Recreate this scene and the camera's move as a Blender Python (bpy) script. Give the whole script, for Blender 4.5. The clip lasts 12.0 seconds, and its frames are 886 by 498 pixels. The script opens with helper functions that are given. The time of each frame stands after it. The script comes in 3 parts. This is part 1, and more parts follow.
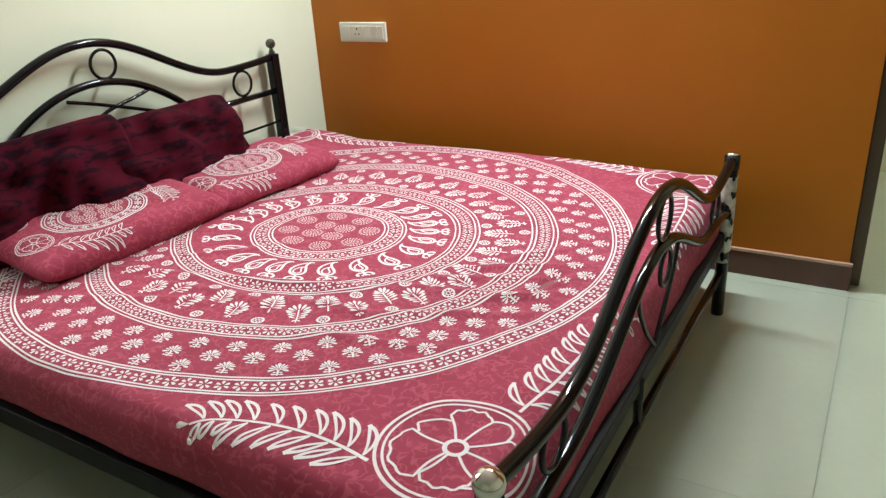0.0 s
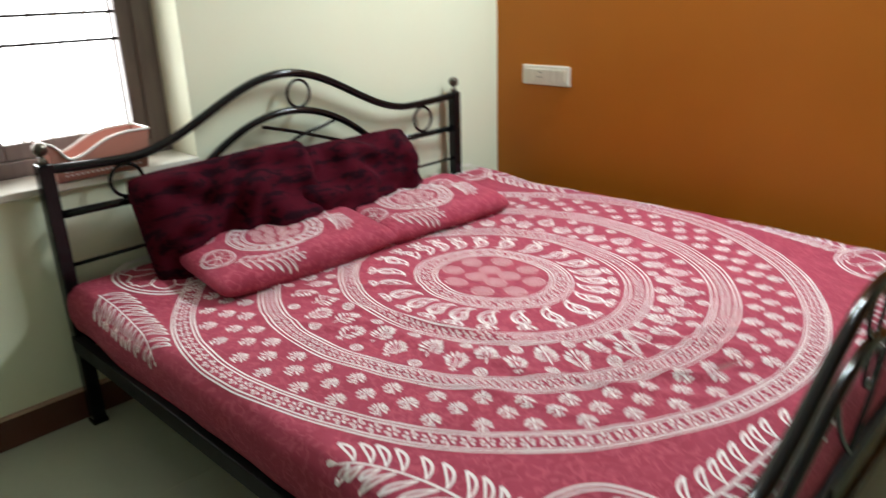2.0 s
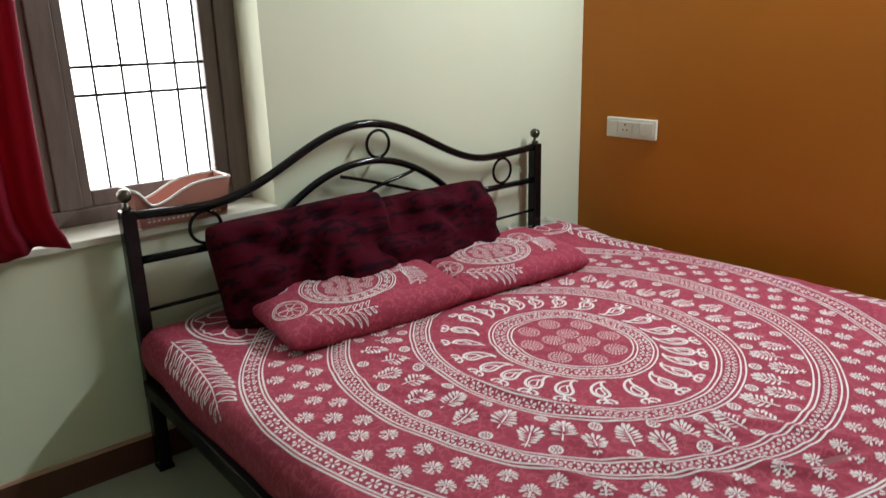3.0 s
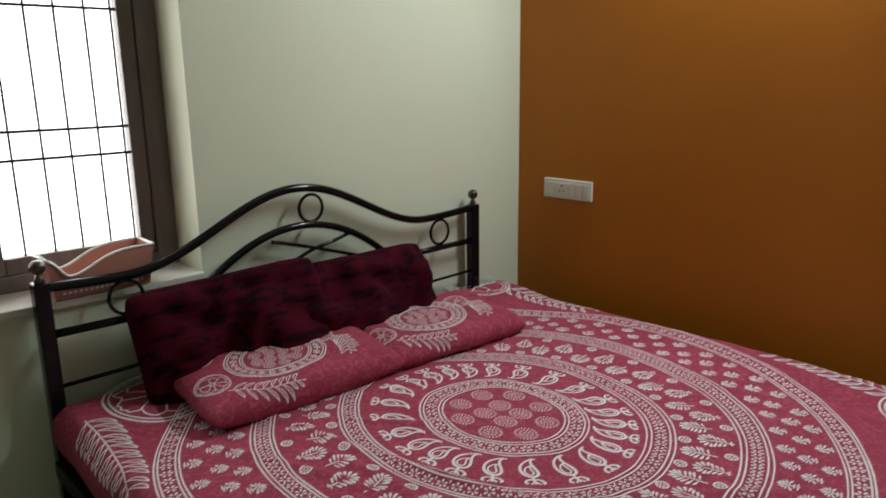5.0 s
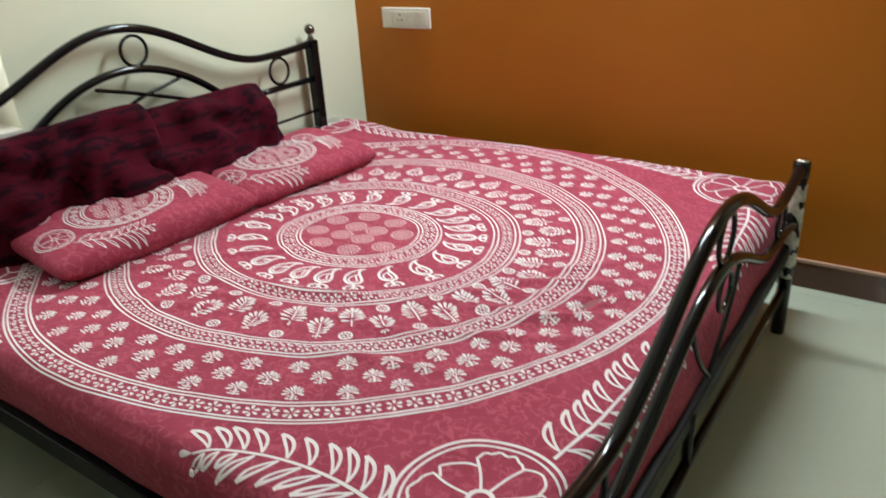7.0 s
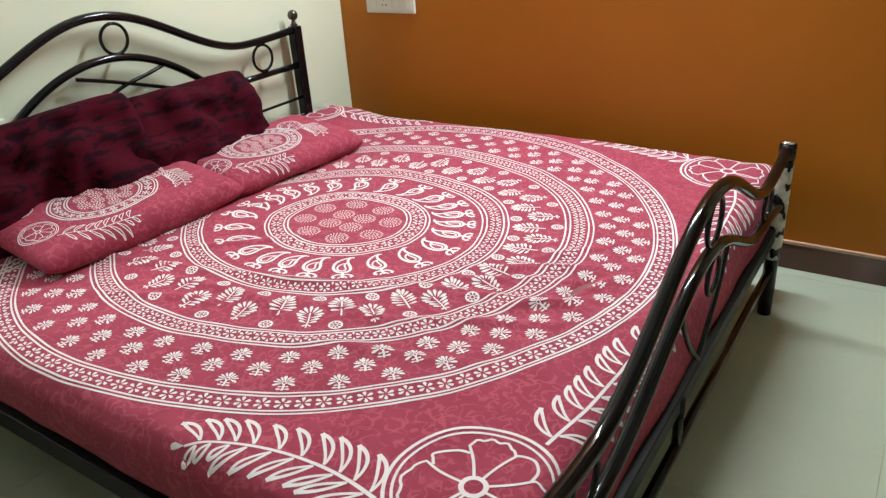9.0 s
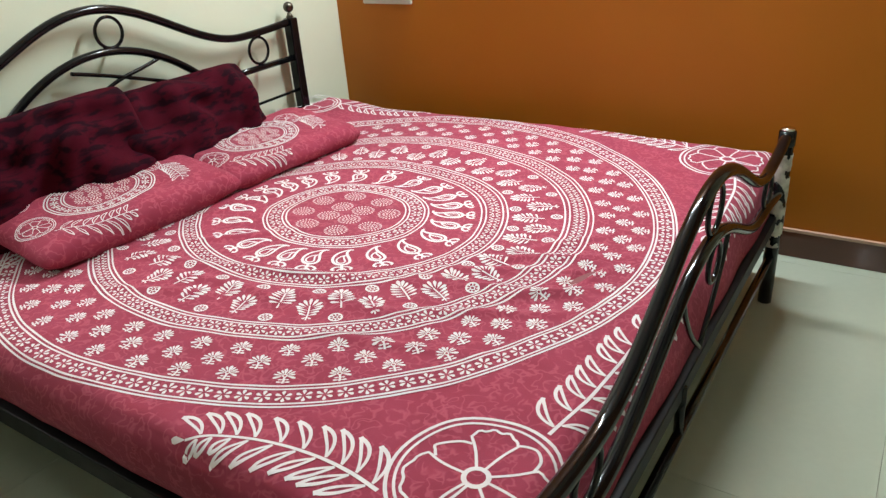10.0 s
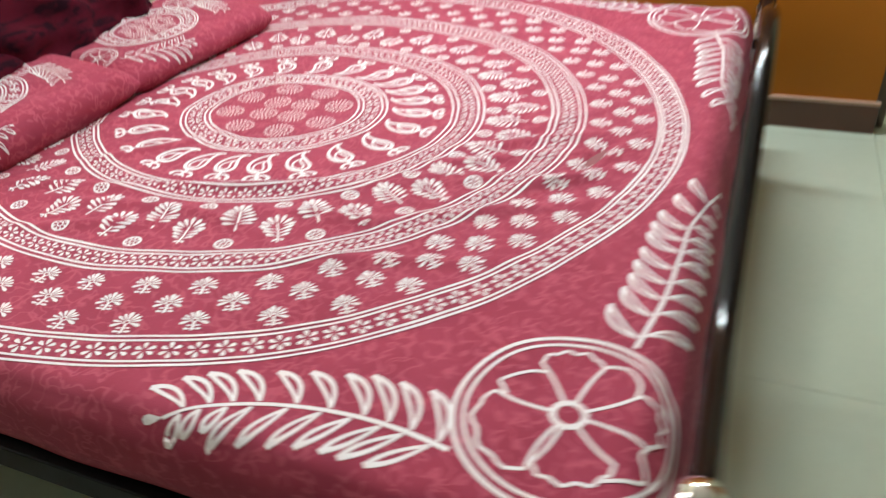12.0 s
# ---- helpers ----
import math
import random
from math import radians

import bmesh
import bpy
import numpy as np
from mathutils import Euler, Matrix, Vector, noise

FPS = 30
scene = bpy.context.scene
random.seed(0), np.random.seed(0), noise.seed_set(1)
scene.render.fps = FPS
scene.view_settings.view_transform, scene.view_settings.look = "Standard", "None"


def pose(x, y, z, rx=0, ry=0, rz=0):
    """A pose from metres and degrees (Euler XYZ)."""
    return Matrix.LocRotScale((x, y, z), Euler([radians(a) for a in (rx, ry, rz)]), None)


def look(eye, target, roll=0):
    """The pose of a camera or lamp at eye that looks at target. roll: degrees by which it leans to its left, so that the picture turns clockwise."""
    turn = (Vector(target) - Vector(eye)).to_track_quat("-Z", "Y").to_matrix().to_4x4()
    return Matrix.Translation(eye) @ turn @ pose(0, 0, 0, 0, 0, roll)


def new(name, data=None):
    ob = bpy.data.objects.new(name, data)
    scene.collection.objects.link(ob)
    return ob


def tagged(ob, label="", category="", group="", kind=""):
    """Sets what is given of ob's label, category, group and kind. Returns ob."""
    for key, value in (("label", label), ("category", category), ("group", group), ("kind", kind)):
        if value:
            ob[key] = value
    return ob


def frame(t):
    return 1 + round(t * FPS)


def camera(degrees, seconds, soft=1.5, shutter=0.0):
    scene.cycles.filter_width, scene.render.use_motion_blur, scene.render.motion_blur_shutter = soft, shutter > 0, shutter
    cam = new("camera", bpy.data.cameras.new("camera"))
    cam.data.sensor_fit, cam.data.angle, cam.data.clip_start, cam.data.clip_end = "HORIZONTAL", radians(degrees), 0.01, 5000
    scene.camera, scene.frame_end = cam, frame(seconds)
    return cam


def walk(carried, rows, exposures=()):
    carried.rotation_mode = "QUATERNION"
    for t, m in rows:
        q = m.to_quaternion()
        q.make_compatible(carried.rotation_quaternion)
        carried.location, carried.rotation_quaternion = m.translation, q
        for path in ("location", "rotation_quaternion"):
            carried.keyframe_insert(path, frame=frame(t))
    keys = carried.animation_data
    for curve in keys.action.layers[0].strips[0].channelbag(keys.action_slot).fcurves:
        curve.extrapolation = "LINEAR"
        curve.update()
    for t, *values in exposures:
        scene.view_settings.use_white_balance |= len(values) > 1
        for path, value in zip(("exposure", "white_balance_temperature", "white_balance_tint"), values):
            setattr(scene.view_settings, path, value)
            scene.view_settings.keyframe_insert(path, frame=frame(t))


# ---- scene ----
cam = camera(62.3, 12.0, soft=1.38, shutter=0.9)
PATH = [
    (0, (0.901, 0.472, 1.264), (-0.072, 2.032, 0.478), -3.6),
    (0.5, (0.901, 0.473, 1.265), (-0.063, 2.039, 0.48), -3.5),
    (1, (0.892, 0.471, 1.265), (-0.095, 2.023, 0.479), -3.5),
    (1.5, (0.883, 0.474, 1.275), (-0.228, 1.96, 0.529), -3.8),
    (2, (0.823, 0.51, 1.284), (-0.495, 1.851, 0.602), -1.8),
    (2.5, (0.77, 0.535, 1.294), (-0.62, 1.84, 0.691), -0.9),
    (2.7, (0.759, 0.548, 1.297), (-0.714, 1.767, 0.71), -1.8),
    (4.3, (0.748, 0.652, 1.34), (-0.726, 1.91, 0.843), -0.7),
    (4.5, (0.749, 0.658, 1.341), (-0.697, 1.94, 0.827), -0.9),
    (5, (0.763, 0.657, 1.371), (-0.655, 1.991, 0.912), -0.8),
    (5.5, (0.779, 0.638, 1.352), (-0.592, 2.029, 0.919), -0.7),
    (6, (0.788, 0.632, 1.303), (-0.448, 2.069, 0.662), -2.3),
    (6.5, (0.816, 0.631, 1.284), (-0.317, 2.095, 0.528), -3.3),
    (7, (0.839, 0.623, 1.268), (-0.231, 2.099, 0.445), -3.5),
    (7.2, (0.837, 0.632, 1.265), (-0.212, 2.112, 0.423), -3.6),
    (9, (0.832, 0.626, 1.271), (-0.201, 2.106, 0.409), -3.9),
    (9.5, (0.832, 0.626, 1.271), (-0.2, 2.104, 0.405), -4.1),
    (10, (0.827, 0.629, 1.265), (-0.199, 2.103, 0.384), -4.5),
    (10.5, (0.811, 0.631, 1.263), (-0.194, 2.11, 0.367), -4.4),
    (11, (0.79, 0.638, 1.254), (-0.185, 2.1, 0.301), -4.3),
    (11.5, (0.696, 0.687, 1.208), (-0.119, 2.182, 0.159), -4.3),
    (12, (0.493, 0.734, 1.123), (-0.202, 2.235, -0.001), -5.1),
]
EXPOSURES = [(0.0, 0.06), (1.5, 0.0), (2.0, -0.15), (2.7, -0.45), (4.3, -1.15), (5.5, -1.22), (6.2, -0.62), (7.0, -0.17), (9.0, -0.05), (11.0, 0.02), (12.0, 0.08)]
walk(cam, [(t, look(eye, target, roll)) for t, eye, target, roll in PATH], EXPOSURES)

# ---- light ----
world = bpy.data.worlds.new("sky")
scene.world = world
world.use_nodes = True
sky = world.node_tree.nodes.new("ShaderNodeTexSky")
sky.sky_type, sky.sun_disc, sky.sun_elevation, sky.sun_rotation = "NISHITA", False, radians(40), radians(200)
world.node_tree.links.new(sky.outputs[0], world.node_tree.nodes["Background"].inputs[0])
world.node_tree.nodes["Background"].inputs[1].default_value = 0.05


def area_lamp(name, m, sx, sy, watts, color):
    data = bpy.data.lights.new(name, "AREA")
    data.shape, data.size, data.size_y, data.energy, data.color = "RECTANGLE", sx, sy, watts, color
    ob = new(name, data)
    ob.matrix_world = m
    return ob


# daylight in the window opening; the tube light on the orange wall; an added, unseen fill lamp in the passage; a small
# bulb on the ceiling behind the walk
area_lamp("window_daylight", look((-1.80, 1.15, 1.45), (0.5, 1.3, 1.2)), 1.15, 1.25, 24, (1.0, 1.0, 0.95))
area_lamp("tube_light_glow", look((-0.20, 3.14, 2.32), (-0.20, 2.30, 1.30)), 1.15, 0.035, 63, (0.84, 0.97, 1.0))
area_lamp("passage_fill_light", look((0.75, 4.1, 2.62), (0.75, 4.1, 0)), 0.30, 0.30, 15, (0.95, 1.0, 0.90))
bulb_data = bpy.data.lights.new("bulb_glow", "POINT")
bulb_data.energy, bulb_data.shadow_soft_size, bulb_data.color = 11, 0.03, (0.88, 0.97, 1.0)
new("bulb_glow", bulb_data).location = (0.60, -2.60, 2.70)

# ---- materials ----
def material(name, color, rough=0.6, metal=0.0, spots=None, amount=0.0, scale=6.0, stretch=(1, 1, 1), bump=0.0, fine=120.0,
             coat=0.0, vary=0.0, lo=0.35, hi=0.7, spec=0.5, rough_vary=0.0):
    """A surface with stains at a coarse scale, grain at a fine one, and relief."""
    m = bpy.data.materials.new(name)
    m.use_nodes = True
    nt = m.node_tree
    n, l = nt.nodes, nt.links
    b = n["Principled BSDF"]
    b.inputs["Roughness"].default_value, b.inputs["Metallic"].default_value = rough, metal
    b.inputs["Coat Weight"].default_value, b.inputs["Specular IOR Level"].default_value = coat, spec
    tc, mp = n.new("ShaderNodeTexCoord"), n.new("ShaderNodeMapping")
    mp.inputs["Scale"].default_value = stretch
    l.new(tc.outputs["Object"], mp.inputs[0])
    big, small = n.new("ShaderNodeTexNoise"), n.new("ShaderNodeTexNoise")
    for t, s, d in ((big, scale, 4), (small, fine, 2)):
        t.inputs["Scale"].default_value, t.inputs["Detail"].default_value = s, d
        l.new(mp.outputs[0], t.inputs["Vector"])
    ramp = n.new("ShaderNodeMapRange")
    ramp.inputs["From Min"].default_value, ramp.inputs["From Max"].default_value = lo, hi
    ramp.inputs["To Max"].default_value = amount
    l.new(big.outputs[0], ramp.inputs[0])
    mix = n.new("ShaderNodeMixRGB")
    mix.inputs[1].default_value = (*color, 1)
    mix.inputs[2].default_value = (*(spots or [c * 0.7 for c in color]), 1)
    l.new(ramp.outputs[0], mix.inputs[0])
    hsv = n.new("ShaderNodeHueSaturation")
    val = n.new("ShaderNodeMapRange")
    val.inputs["To Min"].default_value, val.inputs["To Max"].default_value = 1 - vary, 1 + vary
    l.new(small.outputs[0], val.inputs[0])
    l.new(val.outputs[0], hsv.inputs["Value"])
    l.new(mix.outputs[0], hsv.inputs["Color"])
    l.new(hsv.outputs[0], b.inputs["Base Color"])
    if rough_vary:
        rr = n.new("ShaderNodeMapRange")
        rr.inputs["To Min"].default_value, rr.inputs["To Max"].default_value = max(0, rough - rough_vary), rough + rough_vary
        l.new(big.outputs[0], rr.inputs[0])
        l.new(rr.outputs[0], b.inputs["Roughness"])
    if bump:
        bp = n.new("ShaderNodeBump")
        bp.inputs["Strength"].default_value, bp.inputs["Distance"].default_value = bump, 0.002
        l.new(small.outputs[0], bp.inputs["Height"])
        l.new(bp.outputs[0], b.inputs["Normal"])
    return m


def red_cloth(name):
    """Crimson cotton with a paler crackle of curling lines and a fine weave."""
    m = material(name, (0.336, 0.041, 0.079), 0.85, amount=0.7, spots=(0.275, 0.028, 0.057), scale=11, bump=0.35, fine=700, vary=0.10, spec=0.25)
    nt = m.node_tree
    n, l = nt.nodes, nt.links
    b = n["Principled BSDF"]
    b.inputs["Sheen Weight"].default_value = 0.03
    tc = n.new("ShaderNodeTexCoord")
    curl, mask = n.new("ShaderNodeTexNoise"), n.new("ShaderNodeTexNoise")
    for t, s, d in ((curl, 42, 0.5), (mask, 30, 0.0)):
        t.inputs["Scale"].default_value, t.inputs["Detail"].default_value, t.inputs["Distortion"].default_value = s, 1.0, d
        l.new(tc.outputs["Object"], t.inputs["Vector"])
    sub, dist = n.new("ShaderNodeMath"), n.new("ShaderNodeMath")
    sub.operation, dist.operation = "SUBTRACT", "ABSOLUTE"
    sub.inputs[1].default_value = 0.5
    l.new(curl.outputs[0], sub.inputs[0])
    l.new(sub.outputs[0], dist.inputs[0])
    thin, gaps, line = n.new("ShaderNodeMapRange"), n.new("ShaderNodeMapRange"), n.new("ShaderNodeMath")
    for r, lo, hi, top in ((thin, 0.060, 0.015, 0.36), (gaps, 0.33, 0.44, 1.0)):
        r.inputs["From Min"].default_value, r.inputs["From Max"].default_value, r.inputs["To Max"].default_value = lo, hi, top
    l.new(dist.outputs[0], thin.inputs[0])
    l.new(mask.outputs[0], gaps.inputs[0])
    line.operation = "MULTIPLY"
    l.new(thin.outputs[0], line.inputs[0])
    l.new(gaps.outputs[0], line.inputs[1])
    old = b.inputs["Base Color"].links[0].from_socket
    mix = n.new("ShaderNodeMixRGB")
    mix.inputs[2].default_value = (0.60, 0.13, 0.18, 1)
    l.new(line.outputs[0], mix.inputs[0])
    l.new(old, mix.inputs[1])
    l.new(mix.outputs[0], b.inputs["Base Color"])
    return m


CREAM = material("cream_wall_paint", (0.71, 0.735, 0.575), 0.55, amount=0.35, spots=(0.64, 0.65, 0.49), scale=1.6, bump=0.12, fine=160, vary=0.02)
ORANGE = material("orange_wall_paint", (0.465, 0.149, 0.008), 0.5, amount=0.5, spots=(0.395, 0.116, 0.006), scale=1.4, bump=0.12, fine=160, vary=0.03, spec=0.3)
WHITE = material("white_ceiling_paint", (0.80, 0.79, 0.75), 0.7, amount=0.2, scale=2, bump=0.1)
TILE = material("pale_glazed_tile", (0.47, 0.505, 0.41), 0.10, amount=0.5, spots=(0.40, 0.43, 0.345), scale=2.2, vary=0.03, fine=40, rough_vary=0.04)
GROUT = material("grey_grout", (0.30, 0.32, 0.27), 0.9, amount=0.4, scale=20)
SKIRT = material("brown_glazed_skirting", (0.115, 0.040, 0.026), 0.035, amount=0.4, spots=(0.09, 0.032, 0.022), scale=6, vary=0.05)
PINKISH = material("skirting_top_plaster", (0.55, 0.34, 0.25), 0.6, amount=0.4, scale=12, vary=0.05)
BLACK = material("black_enamel_tube", (0.004, 0.004, 0.005), 0.13, amount=0.5, spots=(0.008, 0.007, 0.007), scale=14, vary=0.15, rough_vary=0.06, spec=0.29)
RAIL = material("black_painted_angle_iron", (0.005, 0.005, 0.006), 0.45, amount=0.5, spots=(0.008, 0.007, 0.006), scale=14, vary=0.15, rough_vary=0.08, spec=0.14)
CHROME = material("chromed_steel", (0.72, 0.70, 0.66), 0.12, 1.0, amount=0.3, spots=(0.5, 0.47, 0.42), scale=60, rough_vary=0.06)
OLDBRASS = material("dull_metal_knob", (0.13, 0.12, 0.10), 0.30, 1.0, amount=0.5, spots=(0.10, 0.09, 0.08), scale=60)
WRAP = material("torn_plastic_wrap", (0.60, 0.58, 0.52), 0.32, amount=0.7, spots=(0.30, 0.28, 0.25), scale=38, lo=0.45, hi=0.6, bump=0.6, fine=90)
CLOTH = red_cloth("crimson_printed_cotton")
PRINT = material("white_block_print", (0.79, 0.725, 0.735), 0.85, amount=0.5, spots=(0.70, 0.585, 0.60), scale=45, vary=0.08, fine=500, spec=0.2)
PINKPRINT = material("pink_block_print", (0.82, 0.63, 0.64), 0.85, amount=0.5, spots=(0.70, 0.40, 0.43), scale=60, vary=0.08, fine=500, spec=0.2)
IKAT = material("maroon_ikat_cloth", (0.058, 0.0040, 0.0105), 0.95, amount=0.90, spots=(0.013, 0.004, 0.008), scale=25, stretch=(1.8, 0.36, 1.8), lo=0.48, hi=0.60, bump=0.5, fine=420, vary=0.22, spec=0.06)
MATTRESS = material("mattress_ticking", (0.25, 0.08, 0.09), 0.9, amount=0.4, scale=10, bump=0.3)
PLY = material("dark_plywood_slat", (0.06, 0.04, 0.03), 0.7, amount=0.5, scale=8, stretch=(1, 8, 1))
FRAMEWOOD = material("brown_painted_window_wood", (0.17, 0.135, 0.122), 0.42, amount=0.5, spots=(0.09, 0.065, 0.058), scale=10, stretch=(4, 4, 0.6), bump=0.25, fine=90, vary=0.1)
SILL = material("pale_sill_stone", (0.66, 0.65, 0.57), 0.35, amount=0.4, spots=(0.55, 0.54, 0.47), scale=9, vary=0.05)
IRON = material("dark_iron_rod", (0.05, 0.045, 0.045), 0.5, 0.6, amount=0.5, scale=30)
TERRACOTTA = material("salmon_plastic", (0.46, 0.20, 0.155), 0.38, amount=0.3, scale=10, vary=0.04)
RIM = material("white_plastic_rim", (0.82, 0.80, 0.76), 0.35, amount=0.2, scale=20)
CURTAIN = material("maroon_curtain_cloth", (0.20, 0.010, 0.030), 0.8, amount=0.5, spots=(0.12, 0.005, 0.018), scale=5, bump=0.5, fine=500, vary=0.15, spec=0.2)
SWITCH = material("ivory_switch_plastic", (0.74, 0.72, 0.63), 0.35, amount=0.2, scale=20, vary=0.02)
DARKHOLE = material("dark_socket_hole", (0.02, 0.02, 0.02), 0.5, amount=0.2)
DOORWOOD = material("dark_brown_door_wood", (0.10, 0.062, 0.042), 0.45, amount=0.5, spots=(0.07, 0.042, 0.03), scale=9, stretch=(5, 5, 0.5), bump=0.25, vary=0.1)

GLOW = bpy.data.materials.new("lamp_diffuser")
GLOW.use_nodes = True
GLOW.node_tree.nodes["Principled BSDF"].inputs["Emission Color"].default_value = (0.95, 1, 0.93, 1)
GLOW.node_tree.nodes["Principled BSDF"].inputs["Emission Strength"].default_value = 8

TUBEGLOW = GLOW.copy()
TUBEGLOW.name = "lit_tube_glass"
TUBEGLOW.node_tree.nodes["Principled BSDF"].inputs["Emission Color"].default_value = (0.84, 0.97, 1.0, 1)
TUBEGLOW.node_tree.nodes["Principled BSDF"].inputs["Emission Strength"].default_value = 45

SKYGLOW = bpy.data.materials.new("overcast_sky_glow")
SKYGLOW.use_nodes = True
for node in list(SKYGLOW.node_tree.nodes):
    if node.type == "BSDF_PRINCIPLED":
        SKYGLOW.node_tree.nodes.remove(node)
glow = SKYGLOW.node_tree.nodes.new("ShaderNodeEmission")
glow.inputs[0].default_value, glow.inputs[1].default_value = (0.98, 0.99, 1.0, 1), 8.0
SKYGLOW.node_tree.links.new(glow.outputs[0], SKYGLOW.node_tree.nodes["Material Output"].inputs[0])



# some daylight comes through the curtain's cloth
cn = CURTAIN.node_tree
tl_node, mix_node = cn.nodes.new("ShaderNodeBsdfTranslucent"), cn.nodes.new("ShaderNodeMixShader")
tl_node.inputs[0].default_value, mix_node.inputs[0].default_value = (0.45, 0.02, 0.05, 1), 0.35
cn.links.new(cn.nodes["Principled BSDF"].outputs[0], mix_node.inputs[1])
cn.links.new(tl_node.outputs[0], mix_node.inputs[2])
cn.links.new(mix_node.outputs[0], cn.nodes["Material Output"].inputs[0])


# ---- mesh helpers ----
def part(name, bm, mat, parent=None, label="", smooth=False):
    """Links a bmesh as one mesh object, under a thing where one is given."""
    me = bpy.data.meshes.new(name)
    bm.normal_update()
    bm.to_mesh(me)
    bm.free()
    me.materials.append(mat)
    if smooth:
        for p in me.polygons:
            p.use_smooth = True
    ob = new(name, me)
    if parent:
        ob.parent = parent
    if label:
        tagged(ob, label)
    return ob


def thing(name, at=(0, 0, 0), label="", category="", group="", kind=""):
    e = new(name)
    e.location = at
    e.empty_display_size = 0.1
    return tagged(e, label, category, group, kind)


def box(bm, x0, x1, y0, y1, z0, z1, bevel=0.0):
    r = bmesh.ops.create_cube(bm, size=1)
    vs = r["verts"]
    for v in vs:
        v.co = Vector(((x0 + x1) / 2 + v.co.x * (x1 - x0), (y0 + y1) / 2 + v.co.y * (y1 - y0), (z0 + z1) / 2 + v.co.z * (z1 - z0)))
    if bevel:
        es = list({e for v in vs for e in v.link_edges})
        bmesh.ops.bevel(bm, geom=es, offset=bevel, segments=2, affect="EDGES", profile=0.5)
    return bm


def box_part(name, dims, mat, parent=None, label="", bevel=0.0):
    return part(name, box(bmesh.new(), *dims, bevel), mat, parent, label)


def tube(bm, pts, r, seg=10, closed=False):
    """A round bar swept along points."""
    pts = [Vector(p) for p in pts]
    n = len(pts)
    rings, up = [], None
    for i, p in enumerate(pts):
        a = pts[(i - 1) % n] if closed or i else p
        b = pts[(i + 1) % n] if closed or i < n - 1 else p
        t = (b - a).normalized()
        if up is None:
            up = t.orthogonal().normalized()
        up = (up - t * up.dot(t)).normalized()
        side = t.cross(up)
        rr = r(i / (n - 1)) if callable(r) else r
        rings.append([bm.verts.new(p + (up * math.cos(k * math.tau / seg) + side * math.sin(k * math.tau / seg)) * rr) for k in range(seg)])
    for i in range(n if closed else n - 1):
        a, b = rings[i], rings[(i + 1) % n]
        shift = 0
        if closed and i == n - 1:
            shift = min(range(seg), key=lambda s: sum((a[k].co - b[(k + s) % seg].co).length for k in range(seg)))
        for k in range(seg):
            bm.faces.new((a[k], a[(k + 1) % seg], b[(k + 1 + shift) % seg], b[(k + shift) % seg]))
    if not closed:
        bm.faces.new(list(reversed(rings[0])))
        bm.faces.new(rings[-1])
    bmesh.ops.recalc_face_normals(bm, faces=bm.faces[:])
    return bm


def tube_part(name, pts, r, mat, parent, label="", seg=10, closed=False):
    return part(name, tube(bmesh.new(), pts, r, seg, closed), mat, parent, label, True)


def lathe(bm, at, profile, seg=20):
    """A turned shape: profile of (radius, height) above at."""
    rings = [[bm.verts.new((at[0] + max(r, 1e-4) * math.cos(k * math.tau / seg), at[1] + max(r, 1e-4) * math.sin(k * math.tau / seg), at[2] + z)) for k in range(seg)] for r, z in profile]
    for a, b in zip(rings, rings[1:]):
        for k in range(seg):
            bm.faces.new((a[k], a[(k + 1) % seg], b[(k + 1) % seg], b[k]))
    bm.faces.new(list(reversed(rings[0])))
    bm.faces.new(rings[-1])
    return bm


def ball_profile(r, z):
    return [(r * math.sin(a), z - r * math.cos(a)) for a in np.linspace(0.15, math.pi - 0.02, 12)]


def spline(keys, n):
    """Smooth points through a few keys."""
    keys = [Vector(k) for k in keys]
    out = []
    for i in range(len(keys) - 1):
        p0, p1, p2, p3 = keys[max(i - 1, 0)], keys[i], keys[i + 1], keys[min(i + 2, len(keys) - 1)]
        for j in range(n):
            t = j / n
            out.append(0.5 * (2 * p1 + (p2 - p0) * t + (2 * p0 - 5 * p1 + 4 * p2 - p3) * t * t + (3 * p1 - p0 - 3 * p2 + p3) * t ** 3))
    return out + [keys[-1]]


# ---- the room ----
XW, YW, XE, YS, H = -1.455, 3.231, 3.05, -3.15, 2.80
WY0, WY1, WZ0, WZ1 = 0.66, 1.668, 0.74, 2.02


def wall(name, boxes, mat, label):
    bm = bmesh.new()
    for b in boxes:
        box(bm, *b)
    return tagged(part(name, bm, mat), label, "wall", kind="structure")


wall("wall_west", [(XW - 0.23, XW, YS - 0.15, WY0, 0, H), (XW - 0.23, XW, WY1, YW + 0.15, 0, H),
                   (XW - 0.23, XW, WY0, WY1, 0, WZ0), (XW - 0.23, XW, WY0, WY1, WZ1, H)], CREAM, "cream painted plaster wall with a deep window opening")
wall("wall_north", [(XW, 0.882, YW, YW + 0.15, 0, H), (0.882, 1.76, YW, YW + 0.15, 2.10, H), (1.76, XE, YW, YW + 0.15, 0, H)], ORANGE, "orange painted plaster wall with a door opening")
wall("wall_east", [(XE, XE + 0.15, YS - 0.15, YW + 0.15, 0, H)], CREAM, "plain cream painted wall facing the bed's foot")
wall("wall_south", [(XW, XE, YS - 0.15, YS, 0, H)], CREAM, "plain cream painted wall closing the room")
wall("passage_wall", [(0.30, 2.45, 4.75, 4.90, 0, H), (0.15, 0.30, YW + 0.15, 4.90, 0, H), (2.45, 2.60, YW + 0.15, 4.90, 0, H)], CREAM, "pale cream walls of the passage beyond the door")
